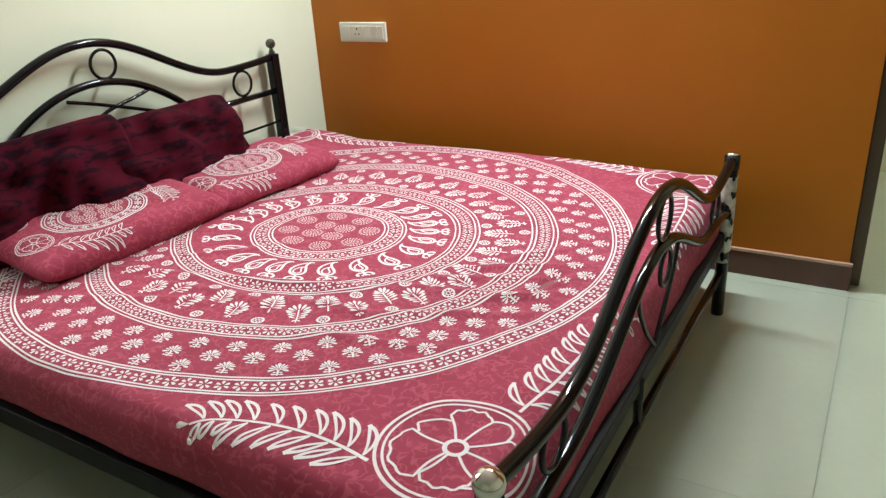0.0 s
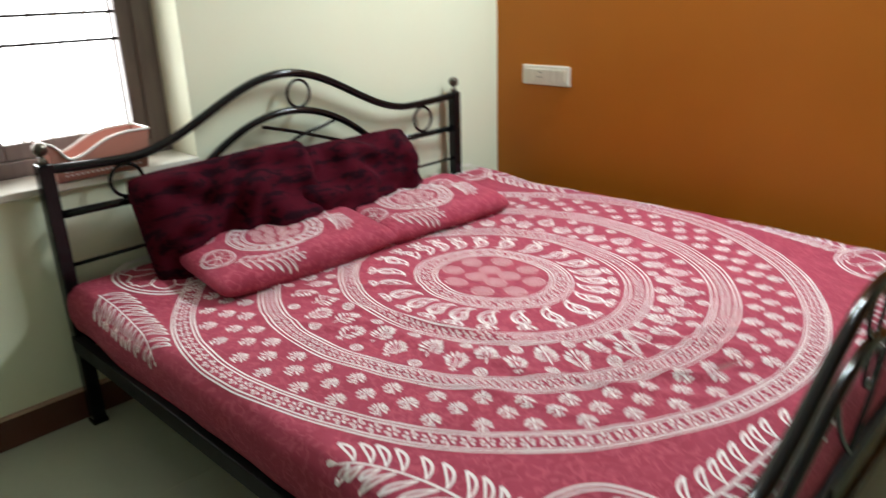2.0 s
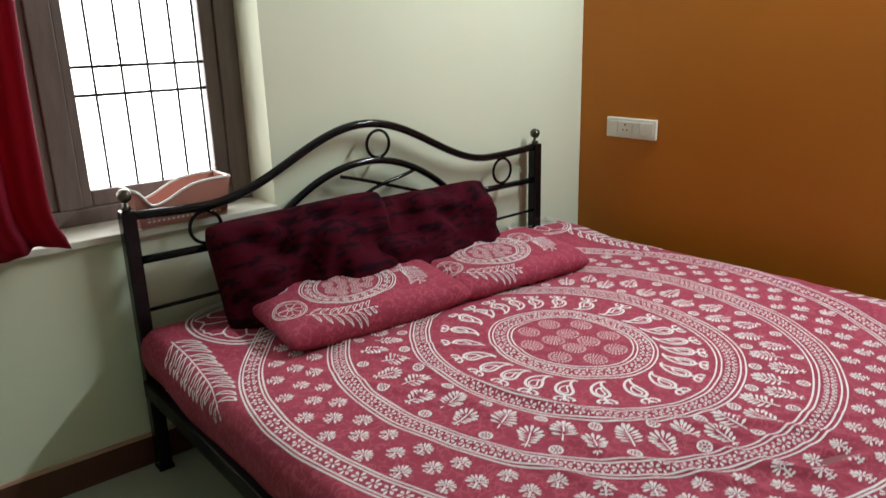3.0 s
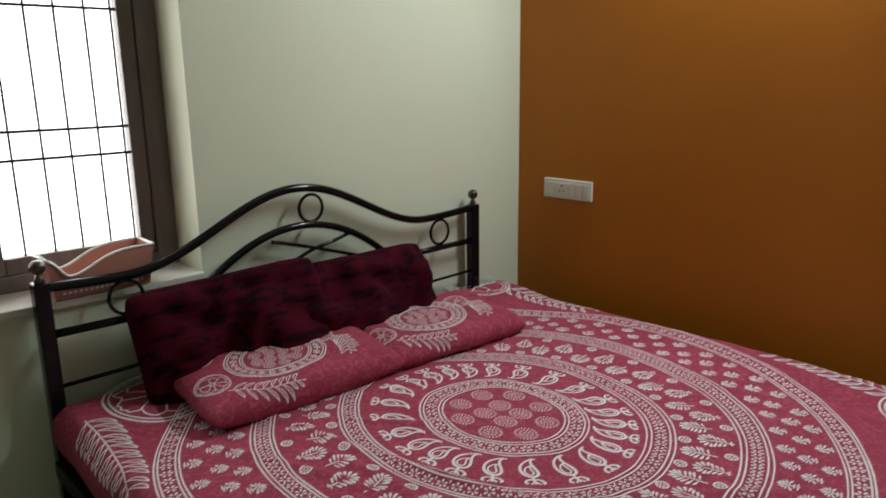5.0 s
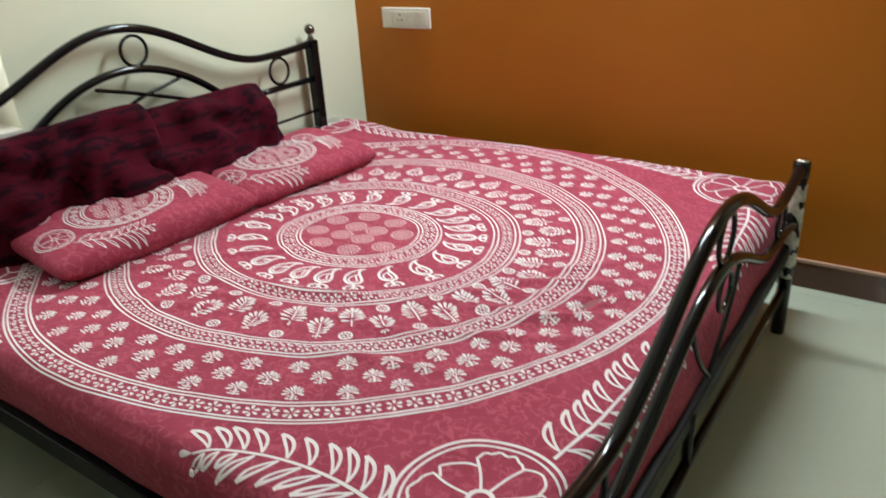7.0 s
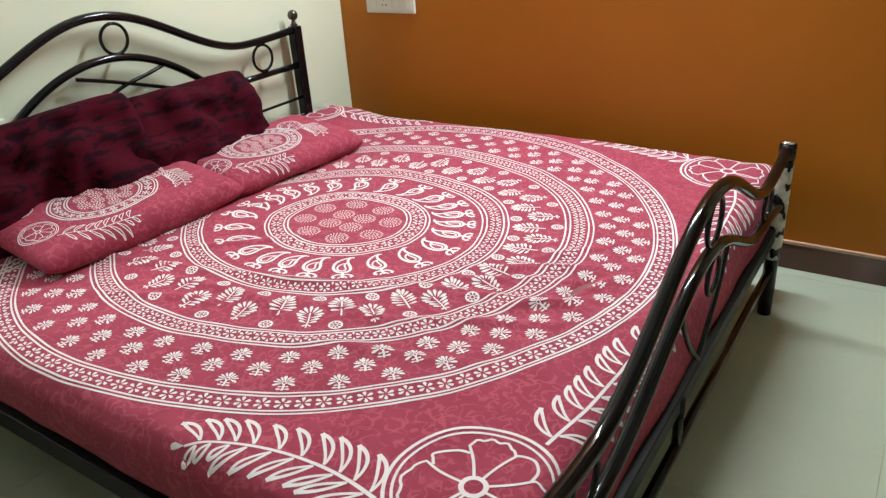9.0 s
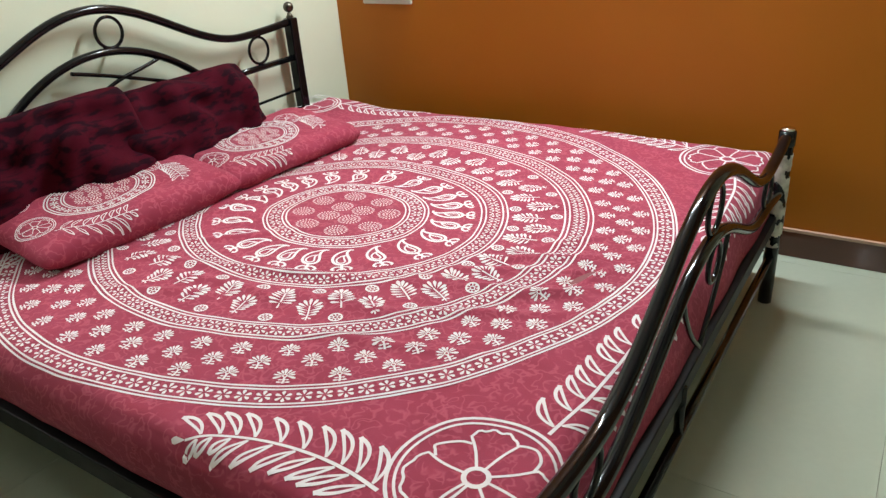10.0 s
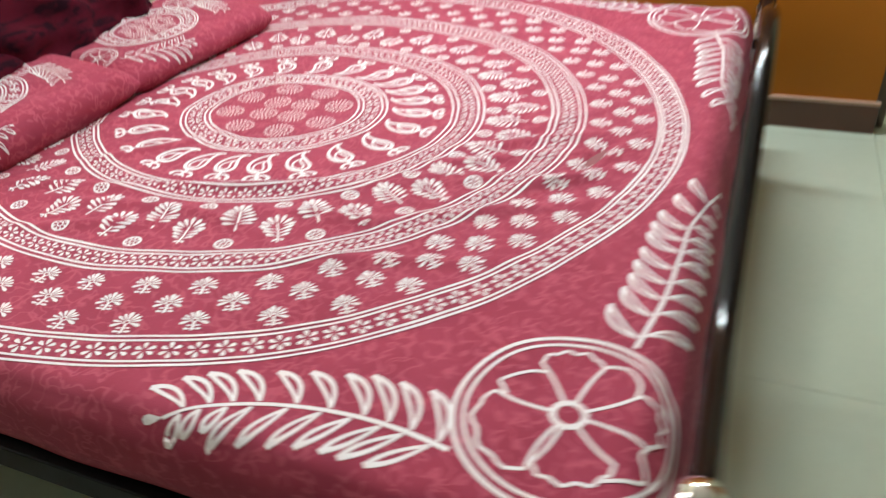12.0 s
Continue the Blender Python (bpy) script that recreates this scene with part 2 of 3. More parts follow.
tagged(box_part("ceiling", (XW - 0.23, XE + 0.35, YS - 0.15, 4.9, H, H + 0.12), WHITE), "white painted flat ceiling", "ceiling", kind="structure")
floor = tagged(box_part("floor", (XW - 0.23, XE + 0.35, YS - 0.15, 4.9, -0.12, -0.004), GROUT), "pale greenish glazed floor tiles with hairline joints", "floor", kind="structure")

SK = 0.096
for name, dims in (("baseboard", (XW + 0.012, 0.895, YW - 0.012, YW, 0, SK)), ("baseboard", (XW, XW + 0.012, YS, YW, 0, SK)),
                   ("baseboard", (1.76, XE, YW - 0.012, YW, 0, SK)), ("baseboard", (XE - 0.012, XE, YS, YW - 0.012, 0, SK)), ("baseboard", (XW + 0.012, XE - 0.012, YS, YS + 0.012, 0, SK))):
    bb = tagged(box_part(name, dims, SKIRT, bevel=0.002), "glossy dark brown tiled skirting", "baseboard", kind="structure")
    x0, x1, y0, y1, _, _ = dims
    box_part("top_edge", (x0, x1, y0 - 0.002, y1, SK, SK + 0.010), PINKISH, bb, "pinkish plaster line")

# door frame in the opening of the orange wall
frame_ob = thing("door_frame", (1.3, 3.31, 0), "dark brown wooden door frame in the orange wall's opening", "door frame", kind="structure")
for nm, d in (("jamb", (0.882, 0.925, 3.275, 3.36, 0.0, 2.10)), ("jamb", (1.70, 1.76, 3.275, 3.36, 0.0, 2.10)), ("head", (0.925, 1.70, 3.275, 3.36, 2.04, 2.10))):
    o = box_part(nm, d, DOORWOOD, frame_ob, bevel=0.004)
    o.location = -Vector(frame_ob.location)

# switch plate on the orange wall
sw = thing("switch_board", (-1.167, YW, 0.884), "ivory plastic switch plate with socket on the orange wall", "switch plate")
o = box_part("plate", (-0.128, 0.128, -0.014, 0, -0.043, 0.043), SWITCH, sw, bevel=0.005)
for i, (w, m) in enumerate(((0.072, SWITCH), (0.040, SWITCH), (0.034, SWITCH), (0.034, SWITCH), (0.030, SWITCH))):
    x = (-0.062, -0.108, 0.014, 0.050, 0.086)[i]
    o = box_part("socket" if i == 0 else "rocker", (x, x + w, -0.018, -0.0135, -0.028, 0.028), m, sw, bevel=0.002)
    if i == 0:
        for dx, dz, r in ((0.036, 0.014, 0.0045), (0.026, -0.008, 0.0035), (0.046, -0.008, 0.0035)):
            bm = bmesh.new()
            tube(bm, [(x + dx, -0.0178, dz), (x + dx, -0.0188, dz)], r, 10)
            part("pin_hole", bm, DARKHOLE, o)

# window in the west wall
win = thing("window_1", (-1.65, 1.15, 0.76), "dark brown wooden window frame with thin iron bars, bright daylight outside", "window", kind="structure")


def win_part(name, dims, mat, parent=None, bevel=0.004, label=""):
    o = box_part(name, dims, mat, parent or win, label, bevel)
    if not parent:
        o.location = -Vector(win.location)
    return o


FX0, FX1 = -1.685, -1.622
win_part("frame_side", (FX0, FX1, 1.598, WY1, 0.765, WZ1), FRAMEWOOD)
win_part("frame_side", (FX0, FX1, WY0, 0.735, 0.765, WZ1), FRAMEWOOD)
win_part("frame_rail", (FX0, FX1, 0.735, 1.598, 0.765, 0.815), FRAMEWOOD)
win_part("frame_rail", (FX0, FX1, 0.735, 1.598, WZ1 - 0.06, WZ1), FRAMEWOOD)
win_part("mullion", (FX0, FX1, 1.05, 1.118, 0.815, WZ1 - 0.06), FRAMEWOOD)
for y0, y1 in ((1.118, 1.598), (0.735, 1.05)):
    win_part("sash_stile", (-1.675, -1.632, y1 - 0.048, y1, 0.815, WZ1 - 0.06), FRAMEWOOD)
    win_part("sash_stile", (-1.675, -1.632, y0, y0 + 0.03, 0.815, WZ1 - 0.06), FRAMEWOOD)
    win_part("sash_rail", (-1.675, -1.632, y0 + 0.03, y1 - 0.048, 0.815, 0.865), FRAMEWOOD)
    win_part("sash_rail", (-1.675, -1.632, y0 + 0.03, y1 - 0.048, WZ1 - 0.11, WZ1 - 0.06), FRAMEWOOD)
win_part("window_sill", (-1.69, XW + 0.022, WY0 + 0.002, WY1 - 0.002, 0.742, 0.765), SILL, label="pale stone sill")
off = -Vector(win.location)
for y in (0.79, 0.874, 0.958, 1.211, 1.295, 1.375, 1.460, 1.537):
    tube_part("bar", [(-1.65, y, 0.86), (-1.65, y, WZ1 - 0.1)], 0.0042, IRON, win, seg=6).location = off
for z in (1.148, 1.231, 1.585, 1.668):
    for y0, y1 in ((1.14, 1.56), (0.76, 1.03)):
        tube_part("cross_bar", [(-1.645, y0, z), (-1.645, y1, z)], 0.0048, IRON, win, seg=6).location = off

# curtain drawn to the side of the window
cur = thing("curtain", (-1.38, 0.75, 0.76), "dark maroon cloth curtain hanging in folds beside the window", "curtain")
bm = bmesh.new()
rows = []
for i in range(40):
    z = 0.0 + 1.36 * i / 39
    row = []
    for j in range(90):
        s = j / 89
        yy = -0.32 + 0.545 * s * (1 - 0.02 * math.sin(z * 3)) + (0.03 * z + 0.035 * math.exp(-(z / 0.06) ** 2)) * s
        xx = 0.028 * math.sin(s * 34 + 0.6 * math.sin(z * 2.1)) * (0.55 + 0.45 * s) + 0.01 * math.sin(s * 71 + z)
        row.append(bm.verts.new((xx, yy, z + 0.02 * math.sin(s * 9) * (1 - i / 39) - 0.03 * (1 - s) * (1 - i / 39))))
    rows.append(row)
for a, b in zip(rows, rows[1:]):
    for j in range(89):
        bm.faces.new((a[j], a[j + 1], b[j + 1], b[j]))
c = part("cloth", bm, CURTAIN, cur, smooth=True)
sol = c.modifiers.new("thick", "SOLIDIFY")
sol.thickness = 0.002
tube_part("rod", [(0.0, -0.45, 1.38), (0.0, 1.05, 1.38)], 0.011, CHROME, cur)
for yy in (-0.4, 1.0):
    tube_part("bracket", [(0.0, yy, 1.38), (-0.075, yy, 1.38)], 0.008, CHROME, cur)

# tube light on the orange wall, above the bed
tl = thing("tube_light", (-0.20, YW, 2.32), "lit white tube light on a slim batten on the orange wall", "tube light")
box_part("batten", (-0.62, 0.62, -0.045, 0, -0.022, 0.022), WHITE, tl, bevel=0.003)
for sx in (-1, 1):
    box_part("lamp_holder", (sx * 0.605 - 0.012, sx * 0.605 + 0.012, -0.088, -0.045, -0.018, 0.018), WHITE, tl, bevel=0.003)
tube_part("tube", [(-0.593, -0.068, 0), (0.593, -0.068, 0)], 0.013, TUBEGLOW, tl, "glowing glass tube", 14)

# fitting for the added passage fill light, out of view behind the orange wall
lamp = thing("passage_fill_fitting", (0.75, 4.1, H), "added, unseen fill lamp in the passage, round and flush with a white lit diffuser", "ceiling lamp")
part("base", lathe(bmesh.new(), (0, 0, -0.055), [(0.20, 0.0), (0.215, 0.01), (0.215, 0.055)]), WHITE, lamp, smooth=False)
part("diffuser", lathe(bmesh.new(), (0, 0, -0.075), [(0.10, 0.0), (0.17, 0.006), (0.195, 0.019)]), GLOW, lamp, smooth=True)

# small bulb on the ceiling behind the walk
bl = thing("ceiling_bulb", (0.60, -2.60, H), "small white lit bulb in a ceiling holder", "lamp")
tube_part("holder", [(0, 0, 0), (0, 0, -0.045)], 0.024, WHITE, bl, "", 16)
part("bulb", lathe(bmesh.new(), (0, 0, -0.105), ball_profile(0.029, 0.03)), GLOW, bl, "glowing bulb", True)

# bright overcast sky far outside the window
bm = bmesh.new()
bm.faces.new([bm.verts.new(p) for p in ((-9, -9, -6), (-9, 12, -6), (-9, 12, 12), (-9, -9, 12))])
tagged(part("backdrop", bm, SKYGLOW), "bright white overcast sky outside the window", "backdrop", kind="structure")

# salmon basket on the sill
bas = thing("plastic_basket", (-1.49, 1.355, 0.7655), "salmon plastic basket with wavy white rim on the sill", "basket")


def basket_top(s):
    """Height of the long sides' rim, s from 0 (left) to 1."""
    return 0.122 - 0.056 * math.exp(-((s - 0.2) / (0.11 if s < 0.2 else 0.30)) ** 2)


bm = bmesh.new()
N = 30
hx, hy = 0.062, 0.152


def outline(scale):
    pts = []
    for i in range(N):
        pts.append((hx * scale, -hy * scale + 2 * hy * scale * i / (N - 1), i / (N - 1)))
    for i in range(N):
        pts.append((-hx * scale, hy * scale - 2 * hy * scale * i / (N - 1), 1 - i / (N - 1)))
    return pts


for inner in (0, 1):
    t = 0.003 * inner
    rings = []
    for f in (0.0, 0.33, 0.66, 1.0):
        sc = 0.88 + 0.12 * f
        ring = [bm.verts.new((x * (1 - t * 14), y * (1 - t * 6), 0.002 + t + (basket_top(s) - t - 0.002) * f)) for x, y, s in outline(sc)]
        rings.append(ring)
    for a, b in zip(rings, rings[1:]):
        for k in range(len(a)):
            q = (a[k], a[(k + 1) % len(a)], b[(k + 1) % len(a)], b[k])
            bm.faces.new(q if not inner else tuple(reversed(q)))
    bm.faces.new(list(reversed(rings[0])) if not inner else rings[0])
part("shell", bm, TERRACOTTA, bas)
tube_part("rim", [(x * 1.0, y, basket_top(s)) for x, y, s in outline(1.0)], 0.0042, RIM, bas, "thin white rim", 8, True)
for k in range(16):
    yy = -0.11 + 0.22 * k / 15
    for zz in (0.018, 0.030):
        box_part("slot", (0.0555, 0.0575, yy - 0.004, yy + 0.004, zz - 0.003, zz + 0.003), RIM, bas)

# ---- the bed ----
HX, FX, YN, YF, YC = -1.398, 0.513, 1.175, 2.868, 2.0
bed = thing("bed_frame", (-0.45, 2.02, 0), "black enamelled tubular iron double bed with curved rails", "bed frame")
boff = -Vector(bed.location)


def bed_tube(name, pts, r, mat=BLACK, label="", seg=12, closed=False, parent=None):
    o = tube_part(name, pts, r, mat, parent or bed, label, seg, closed)
    if not parent:
        o.location = boff
    return o


def bed_lathe(name, at, profile, mat, label="", parent=None):
    o = part(name, lathe(bmesh.new(), at, profile), mat, parent or bed, label, True)
    if not parent:
        o.location = boff
    return o


def hump(d, w):
    return 0.5 * (1 + math.cos(math.pi * min(abs(d), w) / w))


def ring(y, z, x, r):
    return [(x, y + r * math.cos(a), z + r * math.sin(a)) for a in np.linspace(0, math.tau, 33)[:-1]]


# headboard
for y in (YN, YF):
    o = part("head_post", box(bmesh.new(), HX - 0.021, HX + 0.021, y - 0.021, y + 0.021, 0.012, 0.838, 0.005), BLACK, bed)
    o.location = boff
    foot = part("post_foot", box(bmesh.new(), HX - 0.024, HX + 0.024, y - 0.024, y + 0.024, 0.0, 0.014, 0.003), BLACK, o, "black rubber foot")
    bed_lathe("post_knob", (HX, y, 0.838), [(0.012, 0.0), (0.016, 0.004), (0.010, 0.012), (0.009, 0.020)] + ball_profile(0.021, 0.042), OLDBRASS, "dull metal ball knob", o)
ys = np.linspace(YN, YF, 60)
bed_tube("head_top_rail", [(HX, y, 0.812 + 0.192 * hump(y - YC, 0.60) + 0.012 * max(0, (abs(y - YC) - 0.6) / 0.25) ** 2) for y in ys], 0.0145)
bed_tube("head_arc", [(HX, y, 0.872 - 1.13 * (y - YC - 0.005) ** 2) for y in np.linspace(YC - 0.415, YC + 0.425, 40)], 0.013)
bed_tube("head_bar", [(HX, YN, 0.684), (HX, 1.60, 0.680)], 0.0125)
bed_tube("head_bar", [(HX, 2.41, 0.680), (HX, YF, 0.681)], 0.0125)
bed_tube("head_low_bar", [(HX, YN, 0.527), (HX, YF, 0.548)], 0.006)
bed_tube("brace", spline([(HX, 1.895, 0.832), (HX, 1.97, 0.812), (HX, 2.06, 0.785), (HX, 2.20, 0.740), (HX, 2.32, 0.70)], 6), 0.0065)
bed_tube("brace", spline([(HX, 2.235, 0.818), (HX, 2.15, 0.797), (HX, 2.05, 0.777), (HX, 1.93, 0.735), (HX, 1.75, 0.69)], 6), 0.0065)
bed_tube("head_ring", ring(2.057, 0.928, HX, 0.048), 0.0055, closed=True)
bed_tube("head_ring", ring(2.672, 0.747, HX, 0.050), 0.0055, closed=True)
bed_tube("head_ring", ring(1.400, 0.747, HX, 0.050), 0.0055, closed=True)

# footboard
for y, far in ((YN, False), (YF, True)):
    post = bed_tube("foot_post", [(FX, y, 0.0), (FX, y, 0.545)], 0.021, seg=20)
    if far:
        bed_lathe("post_cap", (FX, y, 0.523), [(0.0235, 0.0), (0.0245, 0.003), (0.0245, 0.042), (0.022, 0.046)], BLACK, "", post)
        bed_lathe("cap_top", (FX, y, 0.569), [(0.020, 0.0), (0.019, 0.006), (0.012, 0.009)], CHROME, "worn chromed top", post)
    else:
        bed_lathe("post_knob", (FX, y, 0.525), [(0.022, 0.0), (0.022, 0.012), (0.013, 0.018)] + ball_profile(0.025, 0.040), CHROME, "shiny chromed ball knob", post)
fys = np.linspace(YN, YF, 60)
bed_tube("foot_top_rail", [(FX, y, 0.522 + 0.192 * hump(y - 2.03, 0.60) + 0.035 * (max(0, abs(y - 2.03) - 0.55) / 0.29) ** 2) for y in fys], 0.0155)
bed_tube("foot_second_rail", [(FX, y, 0.406 + 0.174 * hump(y - 2.02, 0.58) - 0.03 * (max(0, abs(y - 2.02) - 0.55) / 0.29) ** 2) for y in fys], 0.0145)
bed_tube("foot_ring", ring(2.055, 0.645, FX, 0.054), 0.006, closed=True)
bed_tube("foot_ring", ring(1.405, 0.474, FX, 0.050), 0.006, closed=True)
bed_tube("foot_ring", ring(2.655, 0.462, FX, 0.048), 0.006, closed=True)
bed_tube("foot_ring", ring(2.09, 0.508, FX, 0.046), 0.006, closed=True)
bed_tube("foot_scroll", spline([(FX, 1.86, 0.545), (FX, 1.89, 0.48), (FX, 1.95, 0.40), (FX, 2.03, 0.325)], 8), 0.006)
bed_tube("foot_scroll", spline([(FX, 2.20, 0.530), (FX, 2.17, 0.47), (FX, 2.11, 0.40), (FX, 2.03, 0.325)], 8), 0.006)
bed_tube("foot_low_bar", [(FX, YN, 0.165), (FX, YF, 0.165)], 0.0125)
bed_tube("foot_strut", [(FX, 1.915, 0.16), (FX, 1.915, 0.295)], 0.011)

# torn plastic wrap left on the far foot post
bm = bmesh.new()
rng = random.Random(4)
seg, nz = 44, 90
grid = [[bm.verts.new((FX + (0.0228 + 0.0012 * rng.random()) * math.cos(k * math.tau / seg), YF + (0.0228 + 0.0012 * rng.random()) * math.sin(k * math.tau / seg), 0.20 + 0.30 * i / (nz - 1))) for k in range(seg)] for i in range(nz)]
for i in range(nz - 1):
    for k in range(seg):
        v = noise.noise(Vector((math.cos(k * math.tau / seg) * 1.3, math.sin(k * math.tau / seg) * 1.3, i * 0.078)))
        if v > -0.2:
            bm.faces.new((grid[i][k], grid[i][(k + 1) % seg], grid[i + 1][(k + 1) % seg], grid[i + 1][k]))
for v in [v for v in bm.verts if not v.link_faces]:
    bm.verts.remove(v)
o = part("plastic_wrap", bm, WRAP, bed, "torn greyish plastic wrap", True)
o.location = boff

# side rails, end rails and slats
for nm, d in (("side_rail", (HX, FX, 1.148, 1.178, 0.258, 0.310)), ("side_rail", (HX, FX, 2.842, 2.870, 0.262, 0.312)),
              ("end_rail", (FX - 0.020, FX + 0.004, YN, YF, 0.262, 0.306)), ("end_rail", (HX + 0.002, HX + 0.028, YN, YF, 0.268, 0.312))):
    o = box_part(nm, d, RAIL, bed, bevel=0.003)
    o.location = boff
for k in range(9):
    x = -1.25 + 0.2 * k
    o = box_part("slat", (x - 0.04, x + 0.04, 1.178, 2.842, 0.285, 0.305), PLY, bed)
    o.location = boff

# mattress
X0, X1, Y0, Y1, ZT, ZB, R = -1.372, 0.472, 1.160, 3.052, 0.457, 0.314, 0.045
mat_ob = tagged(box_part("mattress", (X0 + 0.006, X1 - 0.006, Y0 + 0.006, Y1 - 0.006, ZB, ZT - 0.006 - 0.012), MATTRESS, bevel=0.035), "thick foam mattress under the printed bedsheet", "mattress")


def lip(u, lo, hi):
    """Where cloth coordinate u lies between two edges: place, and how far it has turned down."""
    for sgn, edge in ((1, hi), (-1, lo)):
        s = (u - edge) * sgn + R
        if s > 0:
            if s < R * math.pi / 2:
                return edge - sgn * R + sgn * R * math.sin(s / R), R * (1 - math.cos(s / R))
            return edge, R + s - R * math.pi / 2
    return u, 0.0


def smooth(a, b, x):
    t = min(1, max(0, (x - a) / (b - a)))
    return t * t * (3 - 2 * t)


def cloth(u, v):
    """The bedsheet's surface at cloth coordinates (u, v)."""
    u, v = float(u), float(v)
    x, dx = lip(u, X0 - 0.2, X1)
    y, dy = lip(v, Y0, Y1)
    z = ZT + 0.030 * smooth(-1.0, -1.32, x) - 0.010 * smooth(-0.2, -0.7, -abs(x + 0.45))
    wr = 0.0045 * noise.noise(Vector((x * 2.3, y * 2.3, 0.3))) + 0.0042 * noise.noise(Vector((x * 9 + y * 4, y * 7 - x * 3, 1.7)))
    # a few creases across the sheet
    for cx, cy, ang, ln, hgt in ((0.02, 1.86, 0.25, 0.22, 0.006), (-0.18, 1.66, 0.1, 0.2, 0.004), (0.12, 2.05, 0.5, 0.18, 0.005), (-0.62, 1.50, 0.35, 0.25, 0.004), (-0.75, 1.62, 0.15, 0.2, 0.004), (0.15, 2.16, 0.9, 0.10, 0.004), (0.05, 1.95, 0.45, 0.16, 0.005), (-0.35, 1.60, -0.15, 0.14, 0.003), (-0.98, 1.55, 0.8, 0.12, 0.004), (0.247, 2.022, 1.26, 0.06, -0.008), (0.268, 2.018, 1.26, 0.06, 0.006),
                                 (-0.42, 1.70, 0.22, 0.26, 0.005), (-0.20, 1.77, 0.30, 0.24, 0.005), (-0.50, 1.60, 0.10, 0.22, 0.004), (0.10, 1.76, 0.45, 0.2, 0.005), (-0.05, 1.56, 0.30, 0.22, 0.004), (0.20, 1.90, 0.60, 0.16, 0.005), (-0.85, 1.95, 1.2, 0.2, 0.004), (-0.70, 1.78, 0.7, 0.2, 0.004)):
        a = (x - cx) * math.cos(ang) + (y - cy) * math.sin(ang)
        b = -(x - cx) * math.sin(ang) + (y - cy) * math.cos(ang)
        wr += 1.9 * hgt * math.exp(-(a / ln) ** 2 - (b / 0.016) ** 2)
    foot = u > X1 and dx > dy
    drop = min(max(dx, dy) + 0.25 * min(dx, dy), (0.162 if foot else 0.138) + 0.008 * noise.noise(Vector((u * 3, v * 3, 5))))
    bulge = 0.009 * math.sin(min(1, drop / 0.15) * math.pi) - 0.006 * smooth(0.09, 0.14, drop)
    x += (0.026 * smooth(0.0, 0.11, drop) if foot else bulge * (u > X1))
    y += bulge * (int(v > Y1) - int(v < Y0))
    if drop > 0.01:
        w2 = 0.006 * noise.noise(Vector((u * 5, v * 5, 9.0))) * min(1, drop / 0.06)
        x += w2 * (u > X1)
        y += w2 * ((v > Y1) or (v < Y0))
    return Vector((x, y, z + wr - drop))


def lifted(f, u, v, h):
    """A point h above the surface f."""
    p = f(u, v)
    n = (f(u + 0.004, v) - p).cross(f(u, v + 0.004) - p)
    return p + n.normalized() * h if n.length > 1e-9 else p + Vector((0, 0, h))


sheet = thing("bedsheet", (-0.45, 2.1, ZT), "crimson cotton bedsheet block-printed with a white mandala, paisleys and leaves", "bedsheet")
soff = -Vector(sheet.location)
us = np.linspace(X0, X1 + 0.175, 300)
vs = np.linspace(Y0 - 0.165, Y1 + 0.165, 340)
verts = [cloth(u, v) for u in us for v in vs]
nv = len(vs)
faces = [(i * nv + j, (i + 1) * nv + j, (i + 1) * nv + j + 1, i * nv + j + 1) for i in range(len(us) - 1) for j in range(nv - 1)]
me = bpy.data.meshes.new("sheet_cloth")
me.from_pydata(verts, [], faces)
me.polygons.foreach_set("use_smooth", [True] * len(faces))
me.materials.append(CLOTH)
o = new("sheet_cloth", me)
o.parent, o.location = sheet, soff


# ---- block prints ----
class Print:
    """Flat printed shapes laid on a surface, gathered into one mesh."""

    def __init__(self, surface, height=0.0010):
        self.f, self.h, self.v, self.q = surface, height, [], []

    def put(self, p):
        self.v.append(lifted(self.f, p[0], p[1], self.h))
        return len(self.v) - 1

    def line(self, pts, w, closed=False):
        n = len(pts)
        left, right = [], []
        for i, p in enumerate(pts):
            a = pts[(i - 1) % n] if closed or i else p
            b = pts[(i + 1) % n] if closed or i < n - 1 else p
            tx, ty = b[0] - a[0], b[1] - a[1]
            m = math.hypot(tx, ty) or 1
            ww = (w(i / max(1, n - 1)) if callable(w) else w) / 2
            left.append(self.put((p[0] - ty / m * ww, p[1] + tx / m * ww)))
            right.append(self.put((p[0] + ty / m * ww, p[1] - tx / m * ww)))
        for i in range(n if closed else n - 1):
            j = (i + 1) % n
            self.q.append((right[i], right[j], left[j], left[i]))

    def fill(self, pts):
        ids = [self.put(p) for p in pts]
        area = sum(pts[i - 1][0] * pts[i][1] - pts[i][0] * pts[i - 1][1] for i in range(len(pts)))
        self.q.append(tuple(ids if area > 0 else reversed(ids)))

    def done(self, name, mat, parent, offset, label=""):
        me = bpy.data.meshes.new(name)
        me.from_pydata(self.v, [], self.q)
        me.materials.append(mat)
        ob = new(name, me)
        ob.parent, ob.location = parent, offset
        return tagged(ob, label) if label else ob


class Spot:
    """A local frame on the cloth: along and up, turned by an angle."""

    def __init__(self, x, y, ang, size=1.0, kx=1.0, ky=1.0):
        self.x, self.y, self.c, self.s, self.k, self.kx, self.ky = x, y, math.cos(ang), math.sin(ang), size, kx, ky

    def __call__(self, a, b):
        a, b = a * self.k, b * self.k
        return (self.x + self.kx * (a * self.c - b * self.s), self.y + self.ky * (a * self.s + b * self.c))


